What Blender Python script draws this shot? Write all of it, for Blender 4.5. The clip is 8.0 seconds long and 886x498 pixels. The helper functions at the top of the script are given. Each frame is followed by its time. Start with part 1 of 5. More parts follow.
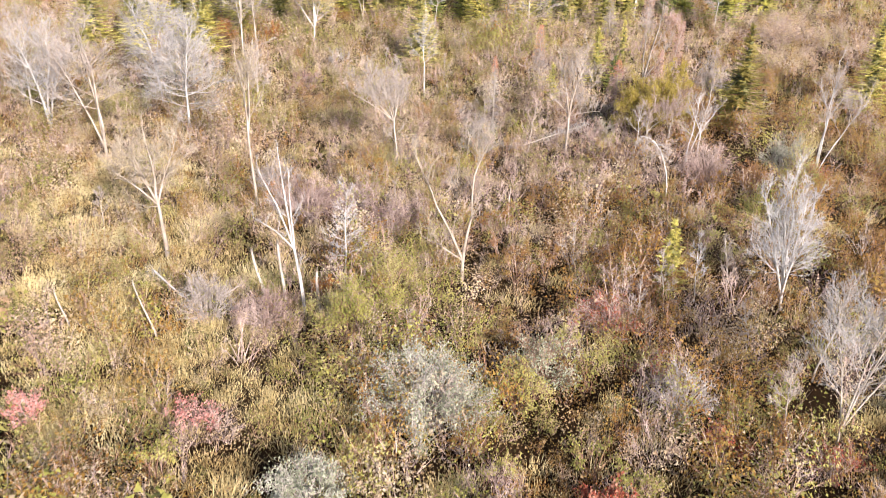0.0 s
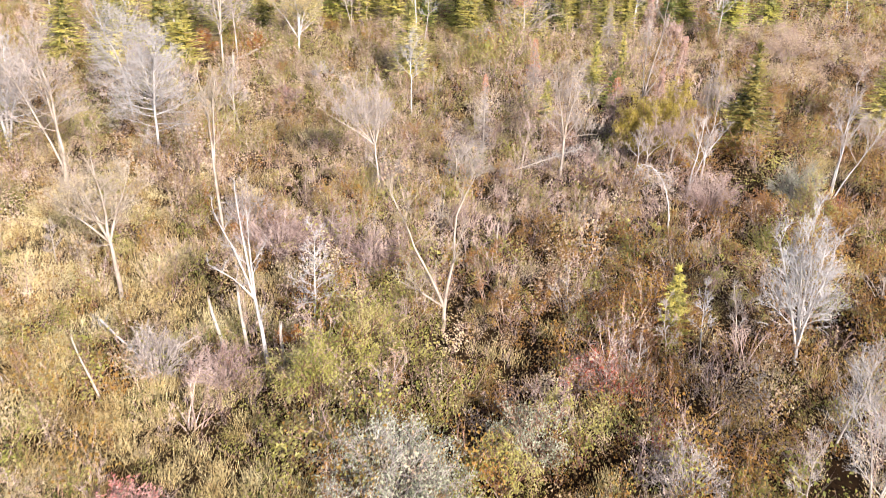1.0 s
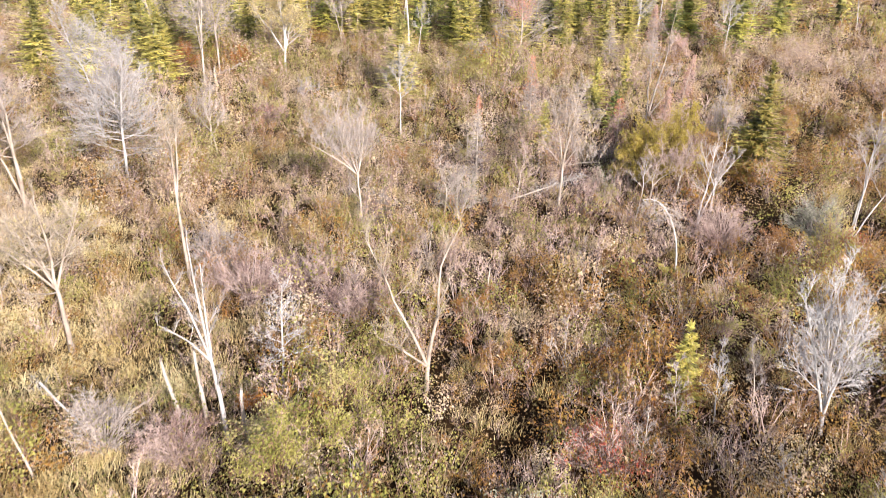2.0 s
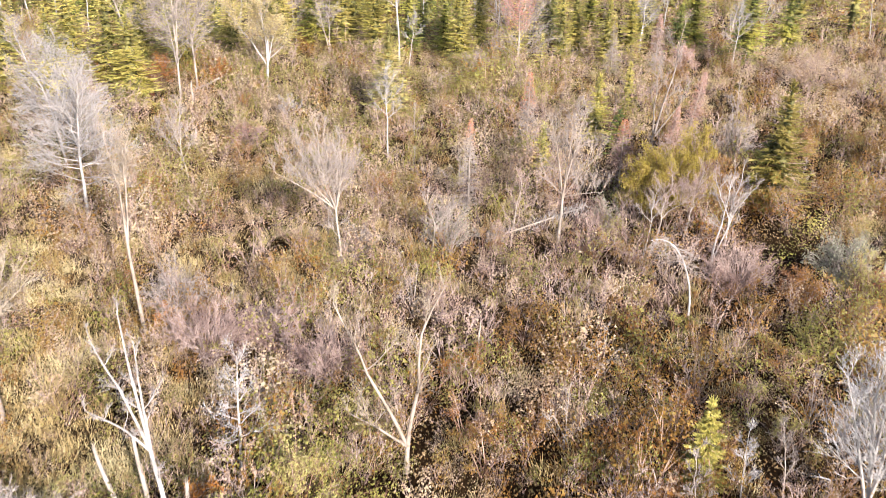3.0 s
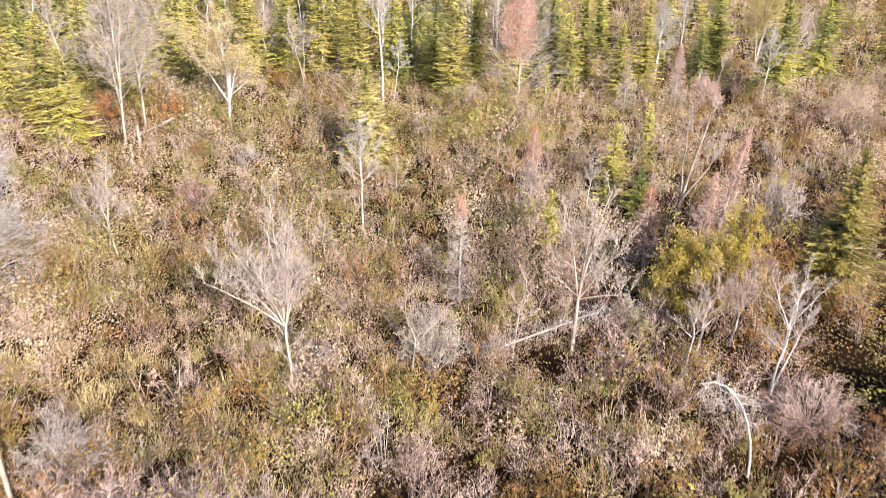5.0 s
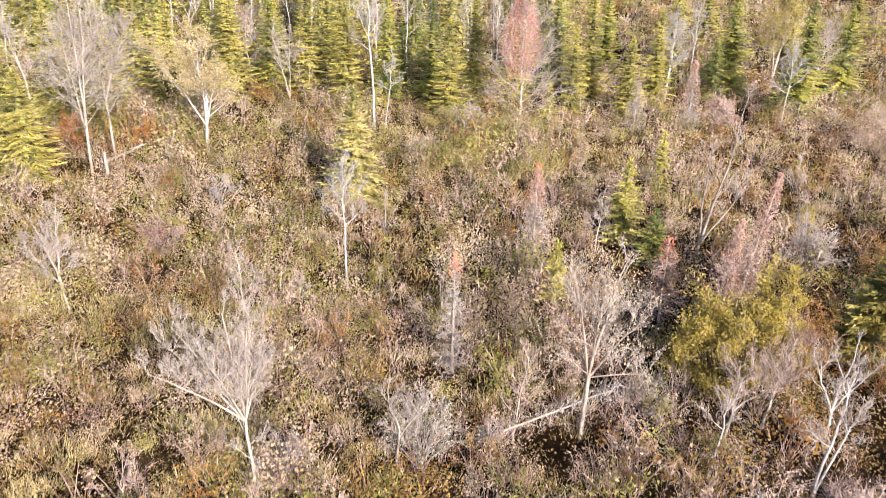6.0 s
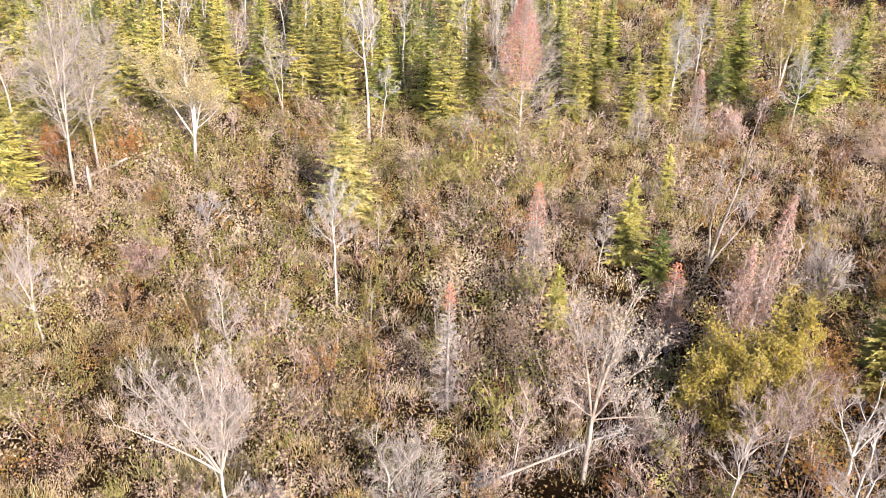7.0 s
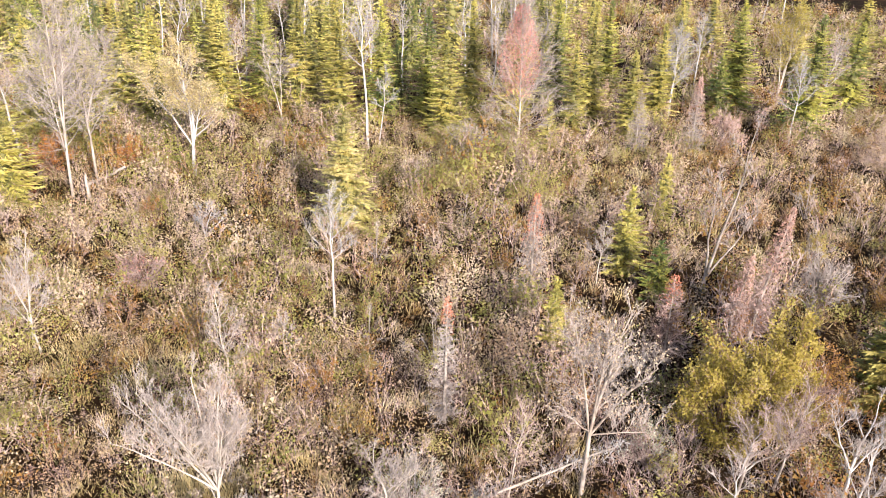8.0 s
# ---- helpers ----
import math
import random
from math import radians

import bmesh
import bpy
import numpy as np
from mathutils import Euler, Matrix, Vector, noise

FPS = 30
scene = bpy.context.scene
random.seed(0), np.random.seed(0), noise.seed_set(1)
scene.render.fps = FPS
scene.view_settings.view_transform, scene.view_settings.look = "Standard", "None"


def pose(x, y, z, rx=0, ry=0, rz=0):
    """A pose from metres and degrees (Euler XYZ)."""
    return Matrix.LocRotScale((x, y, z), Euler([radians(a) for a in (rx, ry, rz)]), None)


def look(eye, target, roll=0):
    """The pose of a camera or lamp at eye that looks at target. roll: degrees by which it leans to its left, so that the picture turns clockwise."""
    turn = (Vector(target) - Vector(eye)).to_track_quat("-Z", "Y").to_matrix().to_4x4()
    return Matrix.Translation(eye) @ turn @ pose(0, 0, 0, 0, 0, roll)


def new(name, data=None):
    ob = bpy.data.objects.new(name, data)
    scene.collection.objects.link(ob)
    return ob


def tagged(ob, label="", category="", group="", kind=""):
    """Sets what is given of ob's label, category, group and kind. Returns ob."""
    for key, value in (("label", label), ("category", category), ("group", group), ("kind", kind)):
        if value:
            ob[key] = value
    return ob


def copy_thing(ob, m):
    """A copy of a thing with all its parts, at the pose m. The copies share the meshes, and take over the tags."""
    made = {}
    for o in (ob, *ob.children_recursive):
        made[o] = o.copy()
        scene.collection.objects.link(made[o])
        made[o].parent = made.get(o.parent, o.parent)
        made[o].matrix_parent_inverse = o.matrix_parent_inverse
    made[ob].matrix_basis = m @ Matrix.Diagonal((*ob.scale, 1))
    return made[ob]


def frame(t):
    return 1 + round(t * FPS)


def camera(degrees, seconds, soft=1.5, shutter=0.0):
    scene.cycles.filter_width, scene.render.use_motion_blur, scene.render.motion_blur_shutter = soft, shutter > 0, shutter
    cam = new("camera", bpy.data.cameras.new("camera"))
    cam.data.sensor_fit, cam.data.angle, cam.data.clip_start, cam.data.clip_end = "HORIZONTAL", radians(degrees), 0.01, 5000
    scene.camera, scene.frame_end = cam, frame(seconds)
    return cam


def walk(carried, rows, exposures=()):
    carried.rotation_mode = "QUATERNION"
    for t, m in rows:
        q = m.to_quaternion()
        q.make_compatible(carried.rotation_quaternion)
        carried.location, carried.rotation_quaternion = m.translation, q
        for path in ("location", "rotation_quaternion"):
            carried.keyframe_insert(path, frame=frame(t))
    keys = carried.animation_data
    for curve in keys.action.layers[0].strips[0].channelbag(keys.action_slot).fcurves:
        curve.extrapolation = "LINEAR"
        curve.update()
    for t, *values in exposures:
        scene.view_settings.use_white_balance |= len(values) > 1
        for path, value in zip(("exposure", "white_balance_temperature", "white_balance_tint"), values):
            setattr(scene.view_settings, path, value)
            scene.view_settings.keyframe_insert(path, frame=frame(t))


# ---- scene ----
cam = camera(51.9, 8.0, soft=0.65, shutter=0.4)
PATH = [
    (0, (3.029, -0.506, 17.73), (2.822, 1.294, 16.885), 0.8),
    (0.5, (3.124, 1.309, 17.713), (2.92, 3.111, 16.871), 0.9),
    (1, (3.276, 3.527, 17.731), (3.071, 5.33, 16.889), 1.0),
    (1.5, (3.321, 5.46, 17.73), (3.117, 7.264, 16.89), 1.1),
    (1.7, (3.344, 6.267, 17.724), (3.139, 8.072, 16.887), 1.2),
    (3, (3.312, 12.115, 17.58), (3.108, 13.922, 16.748), 1.1),
    (3.5, (3.266, 14.355, 17.676), (3.061, 16.161, 16.841), 1.2),
    (4, (3.073, 17.008, 17.712), (2.87, 18.814, 16.878), 1.2),
    (4.5, (2.913, 19.394, 17.672), (2.711, 21.201, 16.84), 1.2),
    (4.7, (2.749, 20.416, 17.629), (2.552, 22.225, 16.8), 1.3),
    (5.8, (2.338, 26.296, 18.044), (2.143, 28.1, 17.202), 1.6),
    (6, (2.313, 27.155, 18.058), (2.117, 28.958, 17.215), 1.5),
    (6.5, (2.252, 28.561, 18.047), (2.056, 30.364, 17.205), 1.6),
    (7, (2.244, 29.34, 18.13), (2.048, 31.143, 17.287), 1.6),
    (7.5, (2.257, 29.491, 18.349), (2.06, 31.294, 17.506), 1.6),
    (8, (2.29, 29.555, 18.516), (2.094, 31.358, 17.674), 1.6),
]
walk(cam, [(t, look(eye, target, roll)) for t, eye, target, roll in PATH])

# ---------------------------------------------------------------- light
scene.view_settings.exposure = 1.84
SUN_DIRECTION = Vector((0.50, -0.75, 0.43)).normalized()   # towards the sun
world = bpy.data.worlds.new("sky")
scene.world = world
world.use_nodes = True
wn = world.node_tree
wn.nodes.clear()
sky = wn.nodes.new("ShaderNodeTexSky")
sky.sky_type = "NISHITA"
sky.sun_disc = False
sky.sun_elevation = math.asin(SUN_DIRECTION.z)
sky.sun_rotation = math.atan2(SUN_DIRECTION.x, SUN_DIRECTION.y)
sky.air_density, sky.dust_density = 1.0, 1.6
sky_bg = wn.nodes.new("ShaderNodeBackground")
sky_bg.inputs["Strength"].default_value = 0.11
sky_out = wn.nodes.new("ShaderNodeOutputWorld")
wn.links.new(sky.outputs[0], sky_bg.inputs[0])
wn.links.new(sky_bg.outputs[0], sky_out.inputs[0])

sun_data = bpy.data.lights.new("sun", "SUN")
sun_data.energy, sun_data.angle, sun_data.color = 5.0, radians(0.6), (1.0, 0.925, 0.865)
sun = new("sun", sun_data)
sun.matrix_world = look(SUN_DIRECTION * 200, (0, 0, 0))


# ---------------------------------------------------------------- materials
def material(name, colours, scale=0.5, island=0.45, fine=9.0, rough=0.75, translucent=0.0, bump=0.0, positions=None, ob_random=0.0, gloss=0.25):
    """Colours of a ramp, driven by a broad noise over the ground, a fine one, each piece's own chance and each thing's own chance."""
    m = bpy.data.materials.new(name)
    m.use_nodes = True
    nt = m.node_tree
    nt.nodes.clear()
    out = nt.nodes.new("ShaderNodeOutputMaterial")
    bsdf = nt.nodes.new("ShaderNodeBsdfPrincipled")
    bsdf.inputs["Roughness"].default_value = rough
    bsdf.inputs["Specular IOR Level"].default_value = gloss
    geo = nt.nodes.new("ShaderNodeNewGeometry")
    broad = nt.nodes.new("ShaderNodeTexNoise")
    broad.inputs["Scale"].default_value = scale
    broad.inputs["Detail"].default_value = 3.0
    small = nt.nodes.new("ShaderNodeTexNoise")
    small.inputs["Scale"].default_value = fine
    small.inputs["Detail"].default_value = 2.0
    info = nt.nodes.new("ShaderNodeObjectInfo")
    nt.links.new(geo.outputs["Position"], broad.inputs["Vector"])
    nt.links.new(geo.outputs["Position"], small.inputs["Vector"])

    def maths(op, a, b):
        n = nt.nodes.new("ShaderNodeMath")
        n.operation = op
        for i, v in enumerate((a, b)):
            if isinstance(v, float):
                n.inputs[i].default_value = v
            else:
                nt.links.new(v, n.inputs[i])
        return n.outputs[0]

    spread = maths("MULTIPLY", maths("SUBTRACT", broad.outputs["Fac"], 0.5), 2.6)
    spread = maths("ADD", spread, maths("MULTIPLY", maths("SUBTRACT", small.outputs["Fac"], 0.5), 0.7))
    spread = maths("ADD", spread, maths("MULTIPLY", maths("SUBTRACT", geo.outputs["Random Per Island"], 0.5), island * 2))
    if ob_random:
        spread = maths("ADD", spread, maths("MULTIPLY", maths("SUBTRACT", info.outputs["Random"], 0.5), ob_random * 2))
    ramp = nt.nodes.new("ShaderNodeValToRGB")
    nt.links.new(maths("ADD", spread, 0.5), ramp.inputs["Fac"])
    els = ramp.color_ramp.elements
    n = len(colours)
    while len(els) < n:
        els.new(0.5)
    for i, c in enumerate(colours):
        els[i].position = positions[i] if positions else i / (n - 1)
        els[i].color = (*c, 1)
    nt.links.new(ramp.outputs[0], bsdf.inputs["Base Color"])
    if bump:
        bn = nt.nodes.new("ShaderNodeBump")
        bn.inputs["Strength"].default_value = bump
        bn.inputs["Distance"].default_value = 0.03
        nt.links.new(small.outputs["Fac"], bn.inputs["Height"])
        nt.links.new(bn.outputs[0], bsdf.inputs["Normal"])
    if translucent:
        tr = nt.nodes.new("ShaderNodeBsdfTranslucent")
        nt.links.new(ramp.outputs[0], tr.inputs["Color"])
        mx = nt.nodes.new("ShaderNodeMixShader")
        mx.inputs[0].default_value = translucent
        nt.links.new(bsdf.outputs[0], mx.inputs[1])
        nt.links.new(tr.outputs[0], mx.inputs[2])
        nt.links.new(mx.outputs[0], out.inputs[0])
    else:
        nt.links.new(bsdf.outputs[0], out.inputs[0])
    return m


# soil made near black: shade under and between the shrubs is in its colour
SHADED_SOIL = material("shaded_soil", [(0.006, 0.003, 0.0015), (0.011, 0.006, 0.003), (0.018, 0.01, 0.005), (0.03, 0.018, 0.009)], 0.5, 0.0, 22.0, 1.0, bump=0.8, gloss=0.02)
PALE_BARK = material("pale_bark", [(0.178, 0.143, 0.119), (0.244, 0.205, 0.177), (0.29, 0.253, 0.223)], 1.4, 0.1, 14.0, 0.8, bump=0.4)
WHITE_BARK = material("white_birch_bark", [(0.175, 0.153, 0.142), (0.269, 0.244, 0.237), (0.316, 0.3, 0.292)], 1.6, 0.1, 12.0, 0.7, bump=0.3)
TAN_BARK = material("tan_bark", [(0.123, 0.092, 0.075), (0.204, 0.166, 0.138), (0.256, 0.216, 0.19)], 1.4, 0.1, 14.0, 0.85, bump=0.5)
GREY_BARK = material("grey_bark", [(0.088, 0.066, 0.055), (0.154, 0.127, 0.11), (0.231, 0.198, 0.176)], 1.4, 0.1, 14.0, 0.85, bump=0.5)
PALE_TWIG = material("pale_twigs", [(0.155, 0.122, 0.111), (0.224, 0.187, 0.17), (0.286, 0.246, 0.225)], 0.8, 0.5, 8.0, 0.8)
WHITE_TWIG = material("white_twigs", [(0.157, 0.139, 0.137), (0.217, 0.197, 0.191), (0.261, 0.242, 0.235)], 0.8, 0.5, 8.0, 0.8)
BRIGHT_TWIG = material("bleached_twigs", [(0.223, 0.202, 0.198), (0.281, 0.263, 0.264), (0.318, 0.3, 0.298)], 0.8, 0.4, 8.0, 0.8)
STRAW_TWIG = material("straw_twigs", [(0.144, 0.111, 0.083), (0.226, 0.182, 0.139), (0.287, 0.24, 0.188)], 0.8, 0.5, 8.0, 0.8)
MAUVE_TWIG = material("mauve_twigs", [(0.106, 0.061, 0.052), (0.19, 0.129, 0.114), (0.272, 0.199, 0.178), (0.33, 0.254, 0.226)], 0.6, 0.34, 8.0, 0.8)
BROWN_STEM = material("brown_stems", [(0.10, 0.05, 0.032), (0.18, 0.10, 0.07), (0.30, 0.22, 0.175)], 0.8, 0.5, 8.0, 0.85)
NEEDLE = material("spruce_needles", [(0.152, 0.153, 0.05), (0.336, 0.303, 0.085), (0.497, 0.435, 0.111), (0.62, 0.536, 0.189)], 0.45, 0.35, 4.0, 0.6, 0.5, ob_random=0.22)
NEEDLE_PALE = material("pale_spruce_needles", [(0.151, 0.15, 0.064), (0.334, 0.298, 0.108), (0.494, 0.426, 0.142), (0.616, 0.526, 0.24)], 0.45, 0.35, 4.0, 0.6, 0.5, ob_random=0.22)
NEEDLE_DARK = material("dark_spruce_needles", [(0.082, 0.117, 0.041), (0.21, 0.236, 0.063), (0.384, 0.376, 0.082), (0.546, 0.5, 0.125)], 0.45, 0.35, 4.0, 0.6, 0.5, ob_random=0.22)
NEEDLE_OLIVE = material("olive_spruce_needles", [(0.088, 0.076, 0.022), (0.192, 0.165, 0.043), (0.294, 0.246, 0.066), (0.384, 0.317, 0.108)], 0.45, 0.35, 4.0, 0.6, 0.5, ob_random=0.15)
# darkened needle colour: the shade inside a crown is put into it
NEEDLE_INNER_SHADE = material("shaded_core_needles", [(0.04, 0.04, 0.015), (0.08, 0.075, 0.025), (0.12, 0.11, 0.035)], 0.6, 0.3, 5.0, 0.8)
LEAF_GREEN = material("olive_leaves", [(0.121, 0.124, 0.03), (0.218, 0.204, 0.048), (0.297, 0.264, 0.076), (0.352, 0.307, 0.124)], 0.5, 0.16, 5.0, 0.6, 0.5)
LEAF_OCHRE = material("ochre_leaves", [(0.167, 0.068, 0.017), (0.231, 0.118, 0.028), (0.265, 0.157, 0.039), (0.268, 0.19, 0.061)], 0.5, 0.16, 5.0, 0.65, 0.5)
LEAF_TAN = material("tan_leaves", [(0.33, 0.21, 0.126), (0.419, 0.299, 0.19), (0.45, 0.349, 0.234), (0.446, 0.368, 0.264)], 0.5, 0.16, 5.0, 0.7, 0.5)
LEAF_YELLOW = material("yellow_leaves", [(0.154, 0.118, 0.021), (0.243, 0.184, 0.031), (0.295, 0.225, 0.046), (0.322, 0.26, 0.088)], 1.2, 0.45, 5.0, 0.6, 0.5)
LEAF_RED = material("red_leaves", [(0.124, 0.019, 0.01), (0.229, 0.043, 0.024), (0.277, 0.081, 0.048), (0.286, 0.143, 0.095)], 1.2, 0.45, 5.0, 0.6, 0.35)
# brown and olive litter, darkened further for the shade between shrubs
LITTER = material("leaf_litter", [(0.03, 0.025, 0.005), (0.075, 0.048, 0.016), (0.151, 0.096, 0.045), (0.232, 0.165, 0.094)], 0.6, 0.24, 5.0, 0.75, 0.2)
LEAF_CORAL = material("coral_needles", [(0.308, 0.096, 0.055), (0.384, 0.151, 0.09), (0.411, 0.226, 0.159)], 1.2, 0.45, 5.0, 0.6, 0.35)
LEAF_STRAW = material("straw_yellow_leaves", [(0.274, 0.205, 0.082), (0.411, 0.321, 0.151), (0.507, 0.425, 0.247)], 1.0, 0.45, 5.0, 0.6, 0.5)
LEAF_ROSE = material("rose_red_leaves", [(0.306, 0.1, 0.084), (0.429, 0.184, 0.161), (0.491, 0.269, 0.237)], 1.0, 0.45, 5.0, 0.6, 0.35)
LEAF_ORANGE = material("orange_leaves", [(0.19, 0.063, 0.01), (0.29, 0.116, 0.021), (0.326, 0.168, 0.043)], 1.2, 0.45, 5.0, 0.6, 0.35)
LEAF_PINK = material("faded_pink_needles", [(0.265, 0.137, 0.105), (0.358, 0.213, 0.177), (0.37, 0.265, 0.229)], 1.2, 0.45, 5.0, 0.7, 0.3)
LEAF_GREY = material("grey_green_leaves", [(0.097, 0.102, 0.062), (0.166, 0.17, 0.116), (0.224, 0.224, 0.162), (0.274, 0.266, 0.209)], 1.0, 0.5, 5.0, 0.7, 0.2)
GRASS = material("dry_grass", [(0.324, 0.22, 0.095), (0.484, 0.37, 0.178), (0.564, 0.461, 0.25), (0.595, 0.508, 0.31)], 0.4, 0.3, 3.0, 0.7, 0.5)


# ---------------------------------------------------------------- mesh helpers
def unit(v):
    return v / np.maximum(np.linalg.norm(v, axis=-1, keepdims=True), 1e-9)


def across(d):
    """Two directions square to each of d."""
    ref = np.where(np.abs(d[:, 2:3]) > 0.9, np.array([[1.0, 0, 0]]), np.array([[0, 0, 1.0]]))
    a = unit(np.cross(d, ref))
    return a, np.cross(d, a)


class Soup:
    """Triangles with material slots, gathered piece by piece."""

    def __init__(self):
        self.v, self.f, self.m, self.n = [], [], [], 0

    def add(self, v, f, slot=0):
        if len(f):
            self.v.append(v)
            self.f.append(f + self.n)
            self.m.append(np.full(len(f), slot, dtype=np.int32))
            self.n += len(v)

    def arrays(self):
        return np.concatenate(self.v), np.concatenate(self.f), np.concatenate(self.m)

    def mesh(self, name, mats, smooth=False):
        v, f, m = self.arrays()
        me = bpy.data.meshes.new(name)
        me.vertices.add(len(v))
        me.vertices.foreach_set("co", v.astype(np.float32).ravel())
        me.loops.add(3 * len(f))
        me.loops.foreach_set("vertex_index", f.astype(np.int32).ravel())
        me.polygons.add(len(f))
        me.polygons.foreach_set("loop_start", np.arange(0, 3 * len(f), 3, dtype=np.int32))
        me.polygons.foreach_set("loop_total", np.full(len(f), 3, dtype=np.int32))
        for mat in mats:
            me.materials.append(mat)
        me.polygons.foreach_set("material_index", m)
        if smooth:
            me.polygons.foreach_set("use_smooth", np.ones(len(f), dtype=bool))
        me.update(calc_edges=True)
        return me


def tube(soup, p, r, k=6, slot=0):
    """A round, tapering tube along the points p with the radii r, closed at its end."""
    p, r = np.asarray(p, float), np.asarray(r, float)
    t = unit(np.gradient(p, axis=0))
    a = unit(np.cross(t, np.array([0.31, 0.95, 0.05])))
    b = np.cross(t, a)
    ang = np.arange(k) * 2 * np.pi / k
    ring = p[:, None] + r[:, None, None] * (np.cos(ang)[None, :, None] * a[:, None] + np.sin(ang)[None, :, None] * b[:, None])
    v = np.concatenate([ring.reshape(-1, 3), p[-1:] + t[-1:] * r[-1]])
    i = np.arange(len(p) - 1)[:, None] * k
    j = np.arange(k)[None]
    j2 = (j + 1) % k
    f1 = np.stack([i + j, i + j2, i + k + j2], -1).reshape(-1, 3)
    f2 = np.stack([i + j, i + k + j2, i + k + j], -1).reshape(-1, 3)
    e = (len(p) - 1) * k
    f3 = np.stack([e + j[0], e + j2[0], np.full(k, len(v) - 1)], -1)
    soup.add(v, np.concatenate([f1, f2, f3]), slot)


def spikes(soup, p0, p1, r, slot=0):
    """Thin three-sided twigs that taper from p0 to a point at p1."""
    n = len(p0)
    if not n:
        return
    a, b = across(unit(p1 - p0))
    r = np.broadcast_to(np.asarray(r, float), (n,))[:, None]
    v = np.stack([p0 + a * r, p0 + (-0.5 * a + 0.866 * b) * r, p0 + (-0.5 * a - 0.866 * b) * r, p1], 1)
    f = np.array([[0, 1, 3], [1, 2, 3], [2, 0, 3]])[None] + 4 * np.arange(n)[:, None, None]
    soup.add(v.reshape(-1, 3), f.reshape(-1, 3), slot)


def slivers(soup, p0, p1, w, rng, slot=0):
    """The finest twigs, one narrow pointed triangle each."""
    n = len(p0)
    if not n:
        return
    a, b = across(unit(p1 - p0))
    g = rng.uniform(0, 6.283, (n, 1))
    side = (a * np.cos(g) + b * np.sin(g)) * w
    v = np.stack([p0 - side, p0 + side, p1], 1)
    soup.add(v.reshape(-1, 3), np.arange(3 * n).reshape(-1, 3), slot)


def leaves(soup, p, size, rng, slot=0, wide=0.8, up=0.4, out=0.0):
    """Small pointed leaves at p, most of them facing up to the light, one triangle each."""
    n = len(p)
    if not n:
        return
    face = unit(0.40 * rng.normal(size=(n, 3)) + np.array([0.22, -0.36, 0.45 + up * 0.4]) + out)
    a, d = across(face)
    turn = rng.uniform(0, 6.283, (n, 1))
    a, d = a * np.cos(turn) + d * np.sin(turn), d * np.cos(turn) - a * np.sin(turn)
    s = size * rng.uniform(0.6, 1.3, (n, 1))
    v = np.stack([p - a * s * wide / 2 + d * 0.1 * s, p + a * s * wide / 2, p + d * s], 1)
    soup.add(v.reshape(-1, 3), np.arange(3 * n).reshape(-1, 3), slot)


def sprays(soup, p, d, length, width, rng, slot=0, tilt=0.55):
    """Tapering sprays of needles that start at p along d, one triangle each."""
    n = len(p)
    if not n:
        return
    d = unit(d)
    side = unit(np.cross(d, unit(np.array([0, 0, 1.0]) + tilt * rng.normal(size=(n, 3)))))
    length = np.broadcast_to(length, (n,))[:, None]
    width = np.broadcast_to(width, (n,))[:, None]
    v = np.stack([p - side * width / 2, p + side * width / 2, p + d * length], 1)
    soup.add(v.reshape(-1, 3), np.arange(3 * n).reshape(-1, 3), slot)


def swerve(d, rng, low, high):
    """Each direction turned aside by an angle between low and high degrees."""
    a, b = across(d)
    w = rng.uniform(0, 6.283, (len(d), 1))
    g = np.radians(rng.uniform(low, high, (len(d), 1)))
    return d * np.cos(g) + (a * np.cos(w) + b * np.sin(w)) * np.sin(g)


def lift(x, y):
    """The height of the boggy ground."""
    return 0.16 * np.sin(0.21 * x + 0.9) * np.cos(0.17 * y) + 0.09 * np.sin(0.55 * x - 0.31 * y) + 0.05 * np.sin(1.3 * y + 0.8 * x)


def part(name, soup, mats, parent, label="", smooth=False, kind=""):
    ob = new(name, soup.mesh(name, mats if isinstance(mats, (list, tuple)) else [mats], smooth))
    ob.parent = parent
    return tagged(ob, label, kind=kind)


def thing(name, x, y, label, category, group="", z=None):
    ob = new(name)
    ob.empty_display_size = 0.3
    ob.location = (x, y, float(lift(x, y)) - 0.05 if z is None else z)
    return tagged(ob, label, category, group)


# ---------------------------------------------------------------- ground
def build_ground():
    ys = np.concatenate([np.linspace(-2500, -60, 12), np.linspace(-40, 160, 161), np.linspace(190, 2500, 14)])
    xs = np.concatenate([np.linspace(-2500, -110, 12), np.linspace(-90, 90, 145), np.linspace(110, 2500, 12)])
    gx, gy = np.meshgrid(xs, ys)
    v = np.stack([gx, gy, lift(gx, gy)], -1).reshape(-1, 3)
    nx, ny = len(xs), len(ys)
    i = (np.arange(ny - 1)[:, None] * nx + np.arange(nx - 1)[None]).ravel()
    f = np.concatenate([np.stack([i, i + 1, i + nx + 1], -1), np.stack([i, i + nx + 1, i + nx], -1)])
    s = Soup()
    s.add(v, f)
    ob = new("ground", s.mesh("ground", [SHADED_SOIL], True))
    tagged(ob, "boggy soil under the thicket, coloured near black for its shade", "ground", kind="structure")


build_ground()


